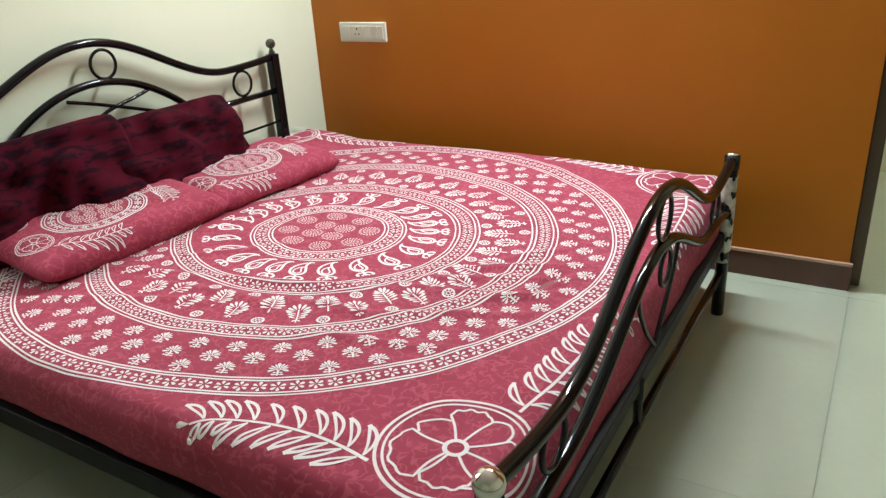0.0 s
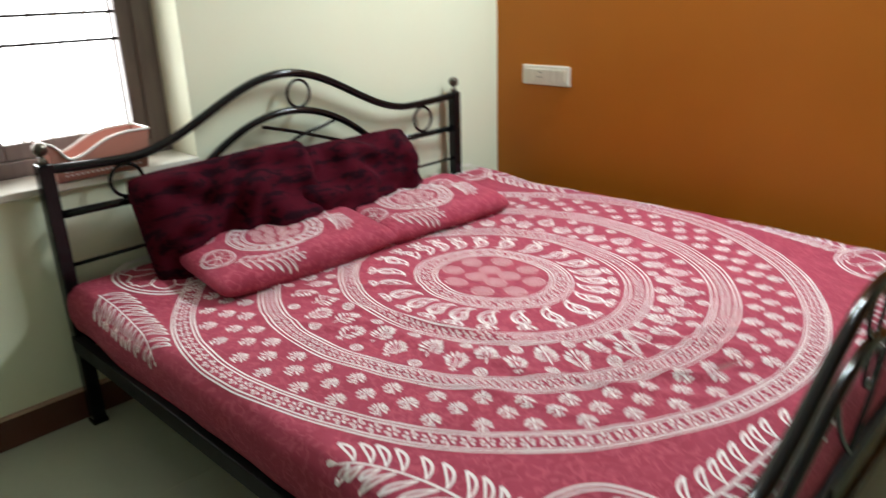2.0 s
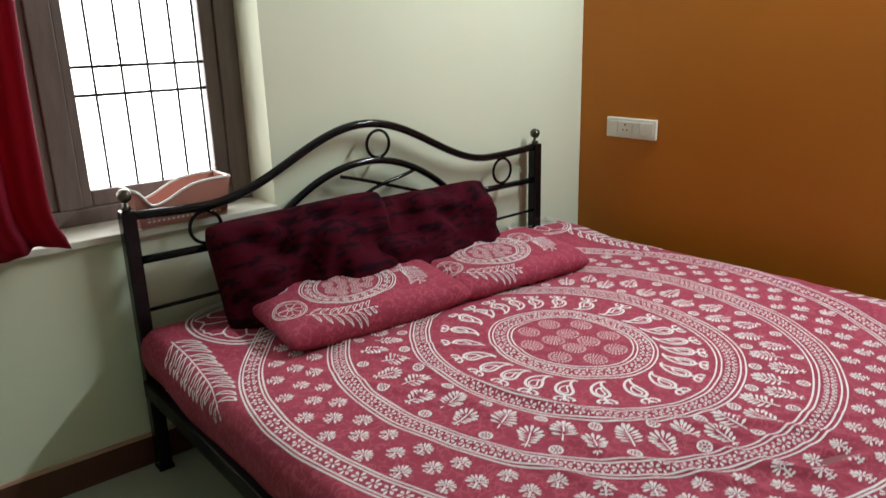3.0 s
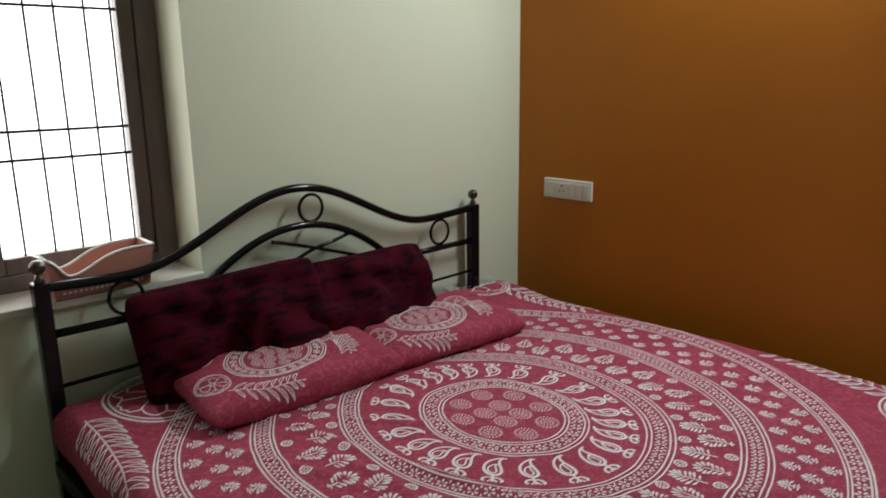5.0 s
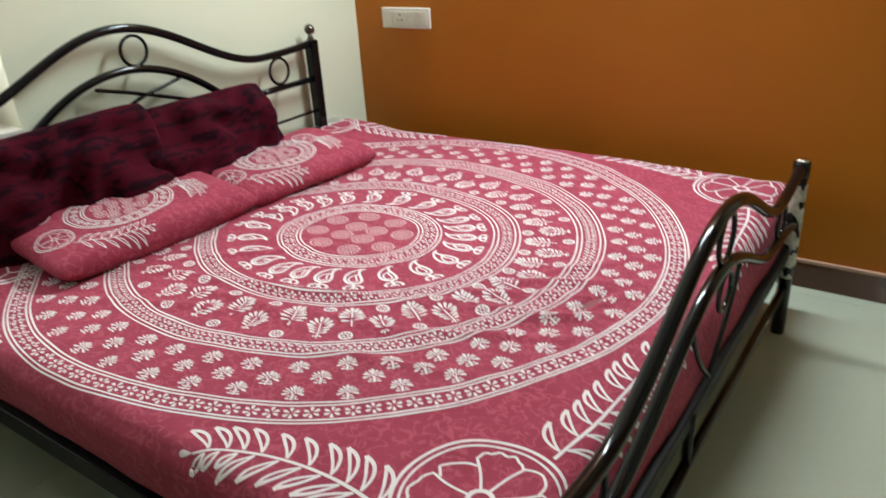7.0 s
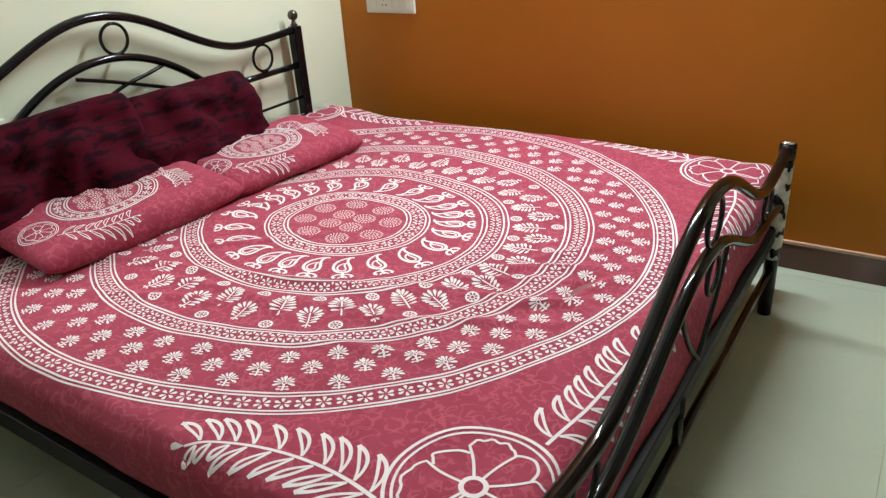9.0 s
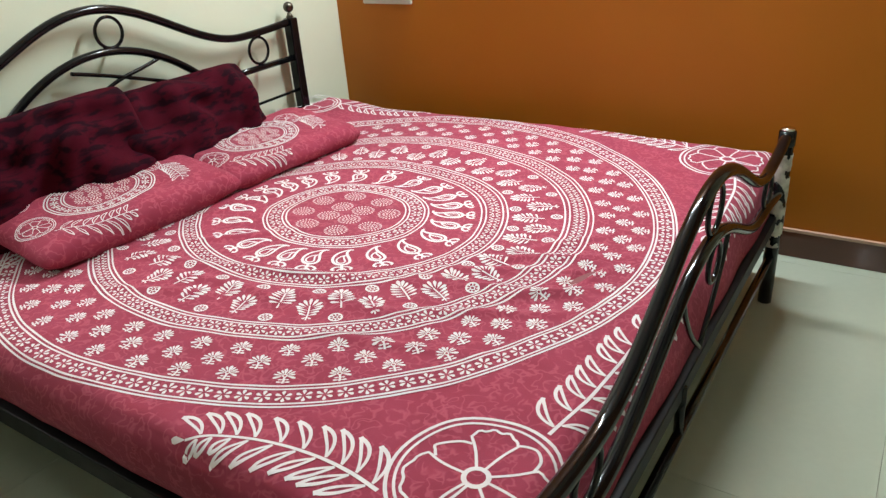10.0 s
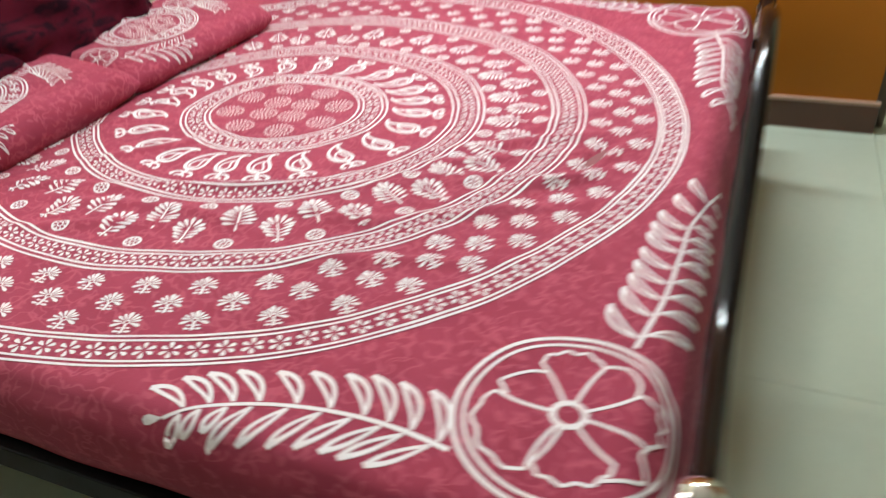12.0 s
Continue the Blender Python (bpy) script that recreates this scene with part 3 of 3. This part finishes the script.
def petal(pr, at, a, b, ang, ln, w):
    """A filled drop from (a, b) out along ang (0 is up)."""
    pts = []
    for t, k in ((0, 0.12), (0.35, 0.58), (0.68, 1.0), (0.89, 0.78), (1, 0.2), (0.89, -0.78), (0.68, -1.0), (0.35, -0.58)):
        pts.append(at(a + math.sin(ang) * t * ln + math.cos(ang) * k * w / 2, b + math.cos(ang) * t * ln - math.sin(ang) * k * w / 2))
    pr.fill(pts)


def circle(pr, at, r, w, n=20, a=0, b=0):
    pr.line([at(a + r * math.cos(k * math.tau / n), b + r * math.sin(k * math.tau / n)) for k in range(n)], w, True)


# radii of the printed bands: nominal, across x, across y, centre
BANDS = np.array([(0.0, 0.0, 0.0, -0.494, 2.058), (0.18, 0.179, 0.156, -0.495, 2.060), (0.24, 0.248, 0.213, -0.493, 2.057), (0.43, 0.427, 0.356, -0.513, 2.052),
                  (0.49, 0.493, 0.420, -0.510, 2.058), (0.65, 0.654, 0.598, -0.528, 2.066), (0.71, 0.714, 0.663, -0.521, 2.076), (0.85, 0.856, 0.835, -0.516, 2.092), (0.92, 0.905, 0.905, -0.510, 2.100)])


def mandala(r, th):
    rx, ry, cx, cy = (np.interp(r, BANDS[:, 0], BANDS[:, k]) for k in (1, 2, 3, 4))
    wob = 1 + 0.006 * math.sin(3 * th + r * 9) + 0.004 * math.sin(7 * th + 2)
    # the cloth is pulled out towards the near corner of the head end
    turn = (th + 2.2 + math.pi) % math.tau - math.pi
    wob += 0.034 * smooth(0.62, 0.88, r) * math.exp(-(turn / 0.72) ** 2)
    return float(cx + rx * wob * math.cos(th)), float(cy + ry * wob * math.sin(th))


def spot(r, th, size=1.0):
    """A frame on the mandala whose up points at its centre."""
    x, y = mandala(r, th)
    kx, ky = (float(np.interp(r, BANDS[:, 0], BANDS[:, k])) / r for k in (1, 2))
    return Spot(x, y, th + math.pi / 2, size, kx, ky)


rng = random.Random(7)
for r0, r1, n in ((0.18, 0.24, 120), (0.43, 0.49, 200), (0.65, 0.71, 280), (0.85, 0.92, 360)):
    for r in (r0, r0 + 0.0105, r1 - 0.0105, r1):
        pr = Print(cloth)
        pr.line([mandala(r + 0.0014 * noise.noise(Vector((math.cos(k * math.tau / n) * 6, math.sin(k * math.tau / n) * 6, r * 40))), k * math.tau / n) for k in range(n)],
                lambda t: 0.0044 + 0.0012 * noise.noise(Vector((t * 60, r * 30, 0))), True)
        pr.done("printed_ring", PRINT, sheet, soff)

# florets of the bands: radius, count, petal length, first angle
for r, n, s, first in ((0.21, 30, 0.0175, 1.0), (0.46, 72, 0.0165, 0.4), (0.68, 116, 0.0165, 1.4), (0.885, 144, 0.0180, 1.15)):
    pr = Print(cloth)
    for k in range(n):
        th = radians(first) + k * math.tau / n
        at = spot(r, th, 1)
        for j in range(6):
            a = j * math.tau / 6 + rng.uniform(-0.10, 0.10)
            petal(pr, at, 0.0035 * math.sin(a), 0.0035 * math.cos(a), a, (s - 0.0035) * rng.uniform(0.88, 1.0), s * 0.42)
        if r < 0.8:
            h = spot(r, th + 0.5 * math.tau / n, 1)
            for sgn in (-1, 1):
                petal(pr, h, 0, sgn * 0.006, 0 if sgn > 0 else math.pi, s * 0.62, s * 0.34)
    tagged(pr.done("band_pattern", PRINT, sheet, soff), kind="stuff")

# round chrysanthemums of the middle
discs = [(0.132, k * math.tau / 8 + 0.40) for k in range(8)] + [(0.053, k * math.tau / 4 + 0.82) for k in range(4)]
for r, th in discs:
    pr = Print(cloth)
    at = spot(r, th)
    for n, ra, ln, w in ((20, 0.0245, 0.0115, 0.0050), (13, 0.0125, 0.0105, 0.0048), (6, 0.003, 0.0085, 0.0046)):
        for k in range(n):
            a = k * math.tau / n
            petal(pr, at, math.sin(a) * ra, math.cos(a) * ra, a + 0.5, ln, w)
    pr.done("flower_disc", PINKPRINT, sheet, soff)

# paisleys: a hooked drop, a smaller one inside it, and a scrolled foot
def drop_shape(t, s):
    """A drop whose tip leans to one side and curls."""
    a = t * math.tau
    up = 0.5 + 0.5 * math.cos(a)
    x = 0.0185 * math.sin(a) * (1 - 0.72 * math.cos(a)) + 0.024 * up ** 4 - 0.008 * up ** 2 * (1 - up) * 4
    return s * x, s * 0.047 * math.cos(a) * (1 - 0.10 * up ** 6)


for k in range(24):
    pr = Print(cloth)
    th = radians(-6.9 + 15 * k)
    th += radians(3.3) * math.sin(3 * (th + radians(22)))
    at = spot(0.332, th, rng.uniform(0.97, 1.05))
    pr.line([at(drop_shape(t, 1)[0], drop_shape(t, 1)[1] + 0.021) for t in np.linspace(0, 1, 35)[:-1]], lambda t: 0.0058 + 0.0022 * math.sin(t * math.pi), True)
    pr.line([at(drop_shape(t, 0.50)[0] - 0.002, drop_shape(t, 0.50)[1] + 0.007) for t in np.linspace(0, 1, 21)[:-1]], 0.0046, True)
    petal(pr, at, 0.022, 0.064, 1.9, 0.010, 0.007)
    pr.line([at(0.0, -0.028), at(0.0, -0.046), at(0.001, -0.060)], 0.0072)
    for sgn in (-1, 1):
        arm = spline([(0, -0.043, 0), (sgn * 0.010, -0.039, 0), (sgn * 0.020, -0.044, 0), (sgn * 0.025, -0.053, 0), (sgn * 0.019, -0.059, 0)], 4)
        pr.line([at(p.x, p.y) for p in arm], lambda t: 0.0050 + 0.0030 * t)
        pr.line([at(0.001, -0.050), at(sgn * 0.008, -0.056), at(sgn * 0.012, -0.062)], 0.0052)
    pr.done("paisley", PRINT, sheet, soff)

# small trees and rosettes, taking turns on the inner and the outer side
def palmette(pr, at):
    """A round-headed tree: a fan of clubbed leaves over a leafy stem."""
    for a in np.linspace(-1.40, 1.40, 7):
        petal(pr, at, 0.010 * math.sin(a), 0.006 + 0.010 * math.cos(a), a, 0.0270 - 0.003 * abs(a), 0.0084)
    for j in range(3):
        for sgn in (-1, 1):
            petal(pr, at, sgn * 0.002, -0.006 - 0.0115 * j, sgn * (1.22 - 0.08 * j), 0.029 - 0.004 * j, 0.0074)
    pr.line([at(0, 0.016), at(0.001, -0.02), at(-0.001, -0.047)], 0.0036)
    for sgn in (-1, 1):
        petal(pr, at, 0, -0.036, sgn * 2.1, 0.012, 0.0056)


def crowned_tree(pr, at):
    """A tree with a three-lobed crown over wide drooping boughs."""
    petal(pr, at, 0, 0.020, 0, 0.024, 0.0105)
    for sgn in (-1, 1):
        for b, a, ln, w in ((0.018, 0.60, 0.026, 0.0090), (0.013, 0.95, 0.026, 0.0074), (0.004, 1.08, 0.029, 0.0072), (-0.006, 1.16, 0.032, 0.0072), (-0.016, 1.24, 0.033, 0.0076), (-0.027, 1.30, 0.026, 0.0066)):
            petal(pr, at, sgn * 0.002, b, sgn * a + rng.uniform(-0.08, 0.08), ln * rng.uniform(0.93, 1.05), w)
    pr.line([at(0, 0.02), at(0.001, -0.01), at(-0.001, -0.046)], 0.0042)


for k in range(48):
    th = radians(-52.9 + 7.5 * k) + rng.uniform(-0.010, 0.010)
    outer = k % 2
    pr = Print(cloth)
    at = spot(0.586 if outer else 0.546, th, rng.uniform(0.96, 1.06))
    (palmette if outer else crowned_tree)(pr, at)
    pr.done("tree_sprig", PRINT, sheet, soff)
    pr = Print(cloth)
    h = spot(0.512 if outer else 0.626, th)
    circle(pr, h, 0.0150, 0.0040, 16)
    circle(pr, h, 0.0055, 0.0026, 9)
    for j in range(8):
        a = j * math.tau / 8
        petal(pr, h, 0.0065 * math.sin(a), 0.0065 * math.cos(a), a, 0.0085, 0.0050)
    pr.done("rosette", PRINT, sheet, soff)

# three staggered rows of small palms with drooping fronds
for row, (r, first) in enumerate(((0.742, -0.5), (0.781, 3.65), (0.822, 0.1))):
    for k in range(48):
        pr = Print(cloth)
        at = spot(r + rng.uniform(-0.003, 0.003), radians(first + 7.5 * k) + rng.uniform(-0.006, 0.006), rng.uniform(1.00, 1.12))
        petal(pr, at, 0, 0.0050, rng.uniform(-0.1, 0.1), 0.0185, 0.0076)
        for sgn in (-1, 1):
            for a, ln, w in ((0.50, 0.0135, 0.0048), (0.95, 0.0145, 0.0044), (1.38, 0.0150, 0.0042)):
                petal(pr, at, sgn * 0.0040 * math.sin(a), 0.0015 + 0.0040 * math.cos(a), sgn * a + rng.uniform(-0.07, 0.07), (ln + 0.003) * rng.uniform(0.92, 1.06), w)
            petal(pr, at, sgn * 0.0038, 0.001, sgn * 1.95, 0.0200, 0.0062)
            petal(pr, at, 0.0, -0.0100, sgn * 1.62, 0.0105, 0.0038)
            petal(pr, at, 0.0, -0.0180, sgn * 1.52, 0.0135, 0.0046)
        circle(pr, at, 0.0040, 0.0024, 9, 0, 0.0015)
        pr.line([at(0, -0.003), at(0.0005, -0.012), at(-0.0005, -0.0215)], 0.0046)
        pr.done("small_sprig", PRINT, sheet, soff)


def corner_flower(pr, at, r):
    """A double ring round a flower in outline: four frilled petals, with three plain ones showing between them."""
    w = r * 0.036
    circle(pr, at, r, r * 0.046, 56)
    circle(pr, at, r * 0.905, r * 0.036, 56)
    circle(pr, at, r * 0.14, r * 0.062, 18)

    def polar(rad, deg):
        return at(r * rad * math.cos(radians(deg)), r * rad * math.sin(radians(deg)))

    for mid, half, length in ((100, 25, 0.80), (213, 41, 0.82), (287, 33, 0.72), (14, 23, 0.81)):
        pts = []
        for t in np.linspace(-1, 1, 37):
            s, sgn = abs(t), (1 if t > 0 else -1)
            if s > 0.45:
                q = (s - 0.45) / 0.55
                pts.append(polar(length * 0.84 - (length * 0.84 - 0.15) * q, mid + sgn * half * (1 - 0.22 * q * q - 0.10 * math.sin(q * math.pi))))
            else:
                q = s / 0.45
                frill = 0.022 * math.sin(t * 26 + mid) * (q < 0.8)
                pts.append(polar(length * (1 - 0.16 * q ** 3) + frill, mid + sgn * half * q))
        pr.line(pts, w)
    for keys in (((0.55, 125), (0.62, 138), (0.72, 160), (0.66, 166), (0.59, 172)), ((0.68, 77), (0.76, 68), (0.80, 59), (0.75, 47), (0.63, 36)),
                 ((0.72, -6), (0.68, -17), (0.80, -26), (0.84, -32), (0.74, -46), (0.70, -58))):
        pts = [polar(rad, deg) for rad, deg in keys]
        pr.line([(p.x, p.y) for p in spline([(x, y, 0) for x, y in pts], 5)], w)


def fern(pr, keys, count, ln, w, inner=1, pen=1.0):
    """A curved spine with hooked, hollow leaflets on both sides, all sweeping to its tip; the inner side's are rounder."""
    sp = [(p.x, p.y) for p in spline([(x, y, 0) for x, y in keys], 12)]
    k0 = pen * ln / 0.085
    pr.line(sp, lambda t: 0.0076 * (1 - 0.35 * t) * k0)
    for side in (-1, 1):
        for k in range(count):
            f = (k + 0.85 + 0.25 * (side != inner)) / (count + 1.1)
            i = min(len(sp) - 2, int(f * (len(sp) - 1)))
            (x0, y0), (x1, y1) = sp[i], sp[i + 1]
            at = Spot(x0, y0, math.atan2(y1 - y0, x1 - x0) - math.pi / 2, 1)
            L = ln * (0.95 - 0.20 * f) * (1.0 if side == inner else 1.02 if f < 0.72 else 0.60) * rng.uniform(0.95, 1.05)

            out, up = (0.56, 0.12) if side == inner else (0.40, 0.36)

            def leaf(q, across):
                a = 2 * q * (1 - q) * out + q * q * 0.78
                b = 2 * q * (1 - q) * up + q * q * 0.62
                da, db = (1 - 2 * q) * out + q * 0.78, (1 - 2 * q) * up + q * 0.62
                m = math.hypot(da, db)
                return at(side * (a * L + db / m * across + 0.005 * k0), b * L - da / m * across)

            half = w * (0.46 if side == inner else 0.42)
            qs = np.linspace(0, 1, 12)
            bow = [math.sin(math.pi * q ** 1.25) ** 0.75 if 0 < q < 1 else 0.0 for q in qs]
            pr.line([leaf(q, half * b) for q, b in zip(qs, bow)], lambda t: (0.0050 + 0.0034 * t) * k0)
            pr.line([leaf(q, -half * b) for q, b in zip(qs, bow)], lambda t: (0.0046 + 0.0024 * t) * k0)
            pr.line([leaf(q, 0) for q in (0.95, 1.0, 1.05)], lambda t: (0.0105 - 0.002 * t) * k0)
    tip = Spot(*sp[-1], math.atan2(sp[-1][1] - sp[-2][1], sp[-1][0] - sp[-2][0]) - math.pi / 2, 1)
    petal(pr, tip, 0, 0, 0.3, 0.03 * k0, 0.014 * k0)


for x, y, a, r in ((0.357, 1.345, 0.0, 0.141), (0.346, 2.905, 1.6, 0.141), (-1.385, 2.880, 3.1, 0.141), (-1.275, 1.425, 4.7, 0.158)):
    pr = Print(cloth)
    corner_flower(pr, Spot(x, y, a), r)
    pr.done("corner_flower", PRINT, sheet, soff)
for keys, ln, inner, pen in (([(0.238, 1.250), (0.170, 1.262), (0.090, 1.260), (-0.011, 1.241), (-0.082, 1.213), (-0.126, 1.181)], 0.084, 1, 1.0),
                 ([(0.412, 1.487), (0.432, 1.60), (0.440, 1.72), (0.448, 1.83), (0.490, 1.985)], 0.080, -1, 1.0),
                 ([(0.225, 2.965), (0.13, 2.985), (0.03, 3.005), (-0.07, 3.02), (-0.20, 3.030)], 0.072, -1, 1.0),
                 ([(0.400, 2.775), (0.425, 2.66), (0.435, 2.54), (0.445, 2.43), (0.490, 2.31)], 0.080, 1, 1.0),
                 ([(-1.275, 2.950), (-1.17, 2.965), (-1.07, 2.98), (-0.97, 2.995), (-0.86, 3.01)], 0.072, 1, 1.0),
                 ([(-1.245, 1.200), (-1.15, 1.206), (-1.05, 1.203), (-0.94, 1.187), (-0.83, 1.150)], 0.078, -1, 0.72)):
    pr = Print(cloth)
    fern(pr, keys, 10 if pen == 1.0 else 13, ln, 0.0155 * ln / 0.085, inner, pen)
    pr.done("fern_leaf", PRINT, sheet, soff)


# ---- pillows ----
def pillow_mesh(name, L, W, T, mat, m, label, seedling, full=4.0, pinch=0.05, soft=0.07, crease=1.0):
    """A stuffed pillow, long along its y, with pinched corners and soft wrinkles. Returns the thing and its upper surface."""
    def surf(u, v, side=1):
        a, b = max(-1, min(1, u / (W / 2))), max(-1, min(1, v / (L / 2)))
        x = W / 2 * a * (1 - pinch * (1 - b * b) * abs(a) ** 3 - soft * abs(b) ** 7)
        y = L / 2 * b * (1 - pinch * 0.8 * (1 - a * a) * abs(b) ** 3 - soft * 0.7 * abs(a) ** 7)
        t = max(0.0, (1 - abs(a) ** full) * (1 - abs(b) ** full)) ** 0.5
        wr = 0.016 * crease * noise.noise(Vector((u * 6, v * 6, seedling))) + 0.009 * crease * noise.noise(Vector((u * 16, v * 11, seedling + 3))) + 0.006 * (crease - 0.5) * math.sin(u * 40 + v * 26 + 5 * noise.noise(Vector((u * 5, v * 5, seedling))))
        return Vector((x, y, side * T / 2 * t * (1 + 0.10 * math.sin(v * 9 + seedling)) + wr * t))
    nu, nw = 36, 60
    bm = bmesh.new()
    rows = {}
    for side in (1, -1):
        for i in range(nu + 1):
            for j in range(nw + 1):
                if side == -1 and (i in (0, nu) or j in (0, nw)):
                    rows[side, i, j] = rows[1, i, j]
                    continue
                uu = math.sin((i / nu - 0.5) * math.pi) * W / 2
                ww = math.sin((j / nw - 0.5) * math.pi) * L / 2
                rows[side, i, j] = bm.verts.new(surf(uu, ww, side))
        for i in range(nu):
            for j in range(nw):
                q = (rows[side, i, j], rows[side, i + 1, j], rows[side, i + 1, j + 1], rows[side, i, j + 1])
                bm.faces.new(q if side == 1 else tuple(reversed(q)))
    th = thing(name, label=label, category="pillow", group="pillows on the bed")
    th.matrix_world = m
    part("cover", bm, mat, th, smooth=True)
    return th, surf


def pillow_print(th, surf, cx, cy):
    pr = Print(surf, 0.0014)
    c = Spot(cx, cy, 0)
    for r, w in ((0.142, 0.0040), (0.134, 0.0034), (0.100, 0.0034), (0.093, 0.0034)):
        pr.line([c(r * 0.83 * math.cos(k * math.tau / 48), r * 1.12 * math.sin(k * math.tau / 48)) for k in range(48)], w, True)
    for k in range(26):
        a = k * math.tau / 26
        at = Spot(cx + 0.117 * 0.83 * math.cos(a), cy + 0.117 * 1.12 * math.sin(a), a)
        for j in range(6):
            petal(pr, at, 0, 0, j * math.tau / 6, 0.0125, 0.0048)
    for x, y, a, s in ((0.036, cy - 0.225, 0, 1.05), (-0.055, cy + 0.178, 1, 0.95), (-0.11, cy - 0.20, 0.4, 0.8)):
        corner_flower(pr, Spot(x, y, a), 0.048 * s)
    for sgn in (-1, 1):
        keys = [(0.095, cy - 0.205), (0.135, cy - 0.14), (0.152, cy - 0.07), (0.155, cy - 0.01)] if sgn < 0 else [(-0.03, cy + 0.215), (0.0, cy + 0.225), (0.045, cy + 0.22), (0.10, cy + 0.198)]
        fern(pr, keys, 8, 0.046, 0.0095, sgn, 0.72)
    pr.done("mandala_print", PRINT, th, (0, 0, 0))
    pr = Print(surf, 0.0014)
    for rd, th0 in [(0.061, k * math.tau / 9) for k in range(9)] + [(0.027, k * math.tau / 4 + 0.5) for k in range(4)]:
        d = Spot(cx + 0.83 * rd * math.cos(th0), cy + 1.12 * rd * math.sin(th0), th0)
        for n, ra, ln in ((12, 0.011, 0.0085), (7, 0.003, 0.0075)):
            for k in range(n):
                a = k * math.tau / n
                petal(pr, d, math.sin(a) * ra, math.cos(a) * ra, a + 0.5, ln, 0.0046)
    pr.done("centre_print", PINKPRINT, th, (0, 0, 0), "pale pink dotted flower disc")


for y, x, z, L, T, ry, rz, sd in ((1.752, -1.098, 0.507, 0.655, 0.098, 7, -2.0, 1.0), (2.345, -1.076, 0.501, 0.595, 0.086, 6, -4.0, 5.0)):
    th, surf = pillow_mesh("printed_pillow", L, 0.37, T, CLOTH, pose(x, y, z, 0, ry, rz), "plump crimson pillow with a white mandala print on the bedsheet", sd, 8.0, 0.015, 0.06, 0.65)
    pillow_print(th, surf, -0.010, -0.038)
for y, x, z, L, rx, ry, sd in ((1.668, -1.245, 0.618, 0.61, 9.0, 66, 11.0), (2.165, -1.240, 0.594, 0.63, 0, 66, 15.0)):
    pillow_mesh("maroon_pillow", L, 0.36, 0.15, IKAT, pose(x, y, z, rx, ry, 0), "dark maroon pillow with black ikat streaks, leaning on the headboard", sd, 3.6, 0.02, 0.075, 3.4)

# ---- floor tiles ----
S, SY = 0.60, 1.20
bm = box(bmesh.new(), -S / 2 + 0.0006, S / 2 - 0.0006, -SY / 2 + 0.0006, SY / 2 - 0.0006, -0.004, 0.0, 0.0002)
me = bpy.data.meshes.new("tile")
bm.to_mesh(me)
bm.free()
me.materials.append(TILE)
for i in range(-5, 5):
    for j in range(-6, 3):
        x, y = 0.900 - S / 2 + S * i, 1.97 + SY / 2 + SY * j
        if XW - 0.55 < x < XE + 0.35 and YS - 0.7 < y < 5.4:
            o = new("tile", me)
            o.location = (x, y, 0)
            o.parent = floor
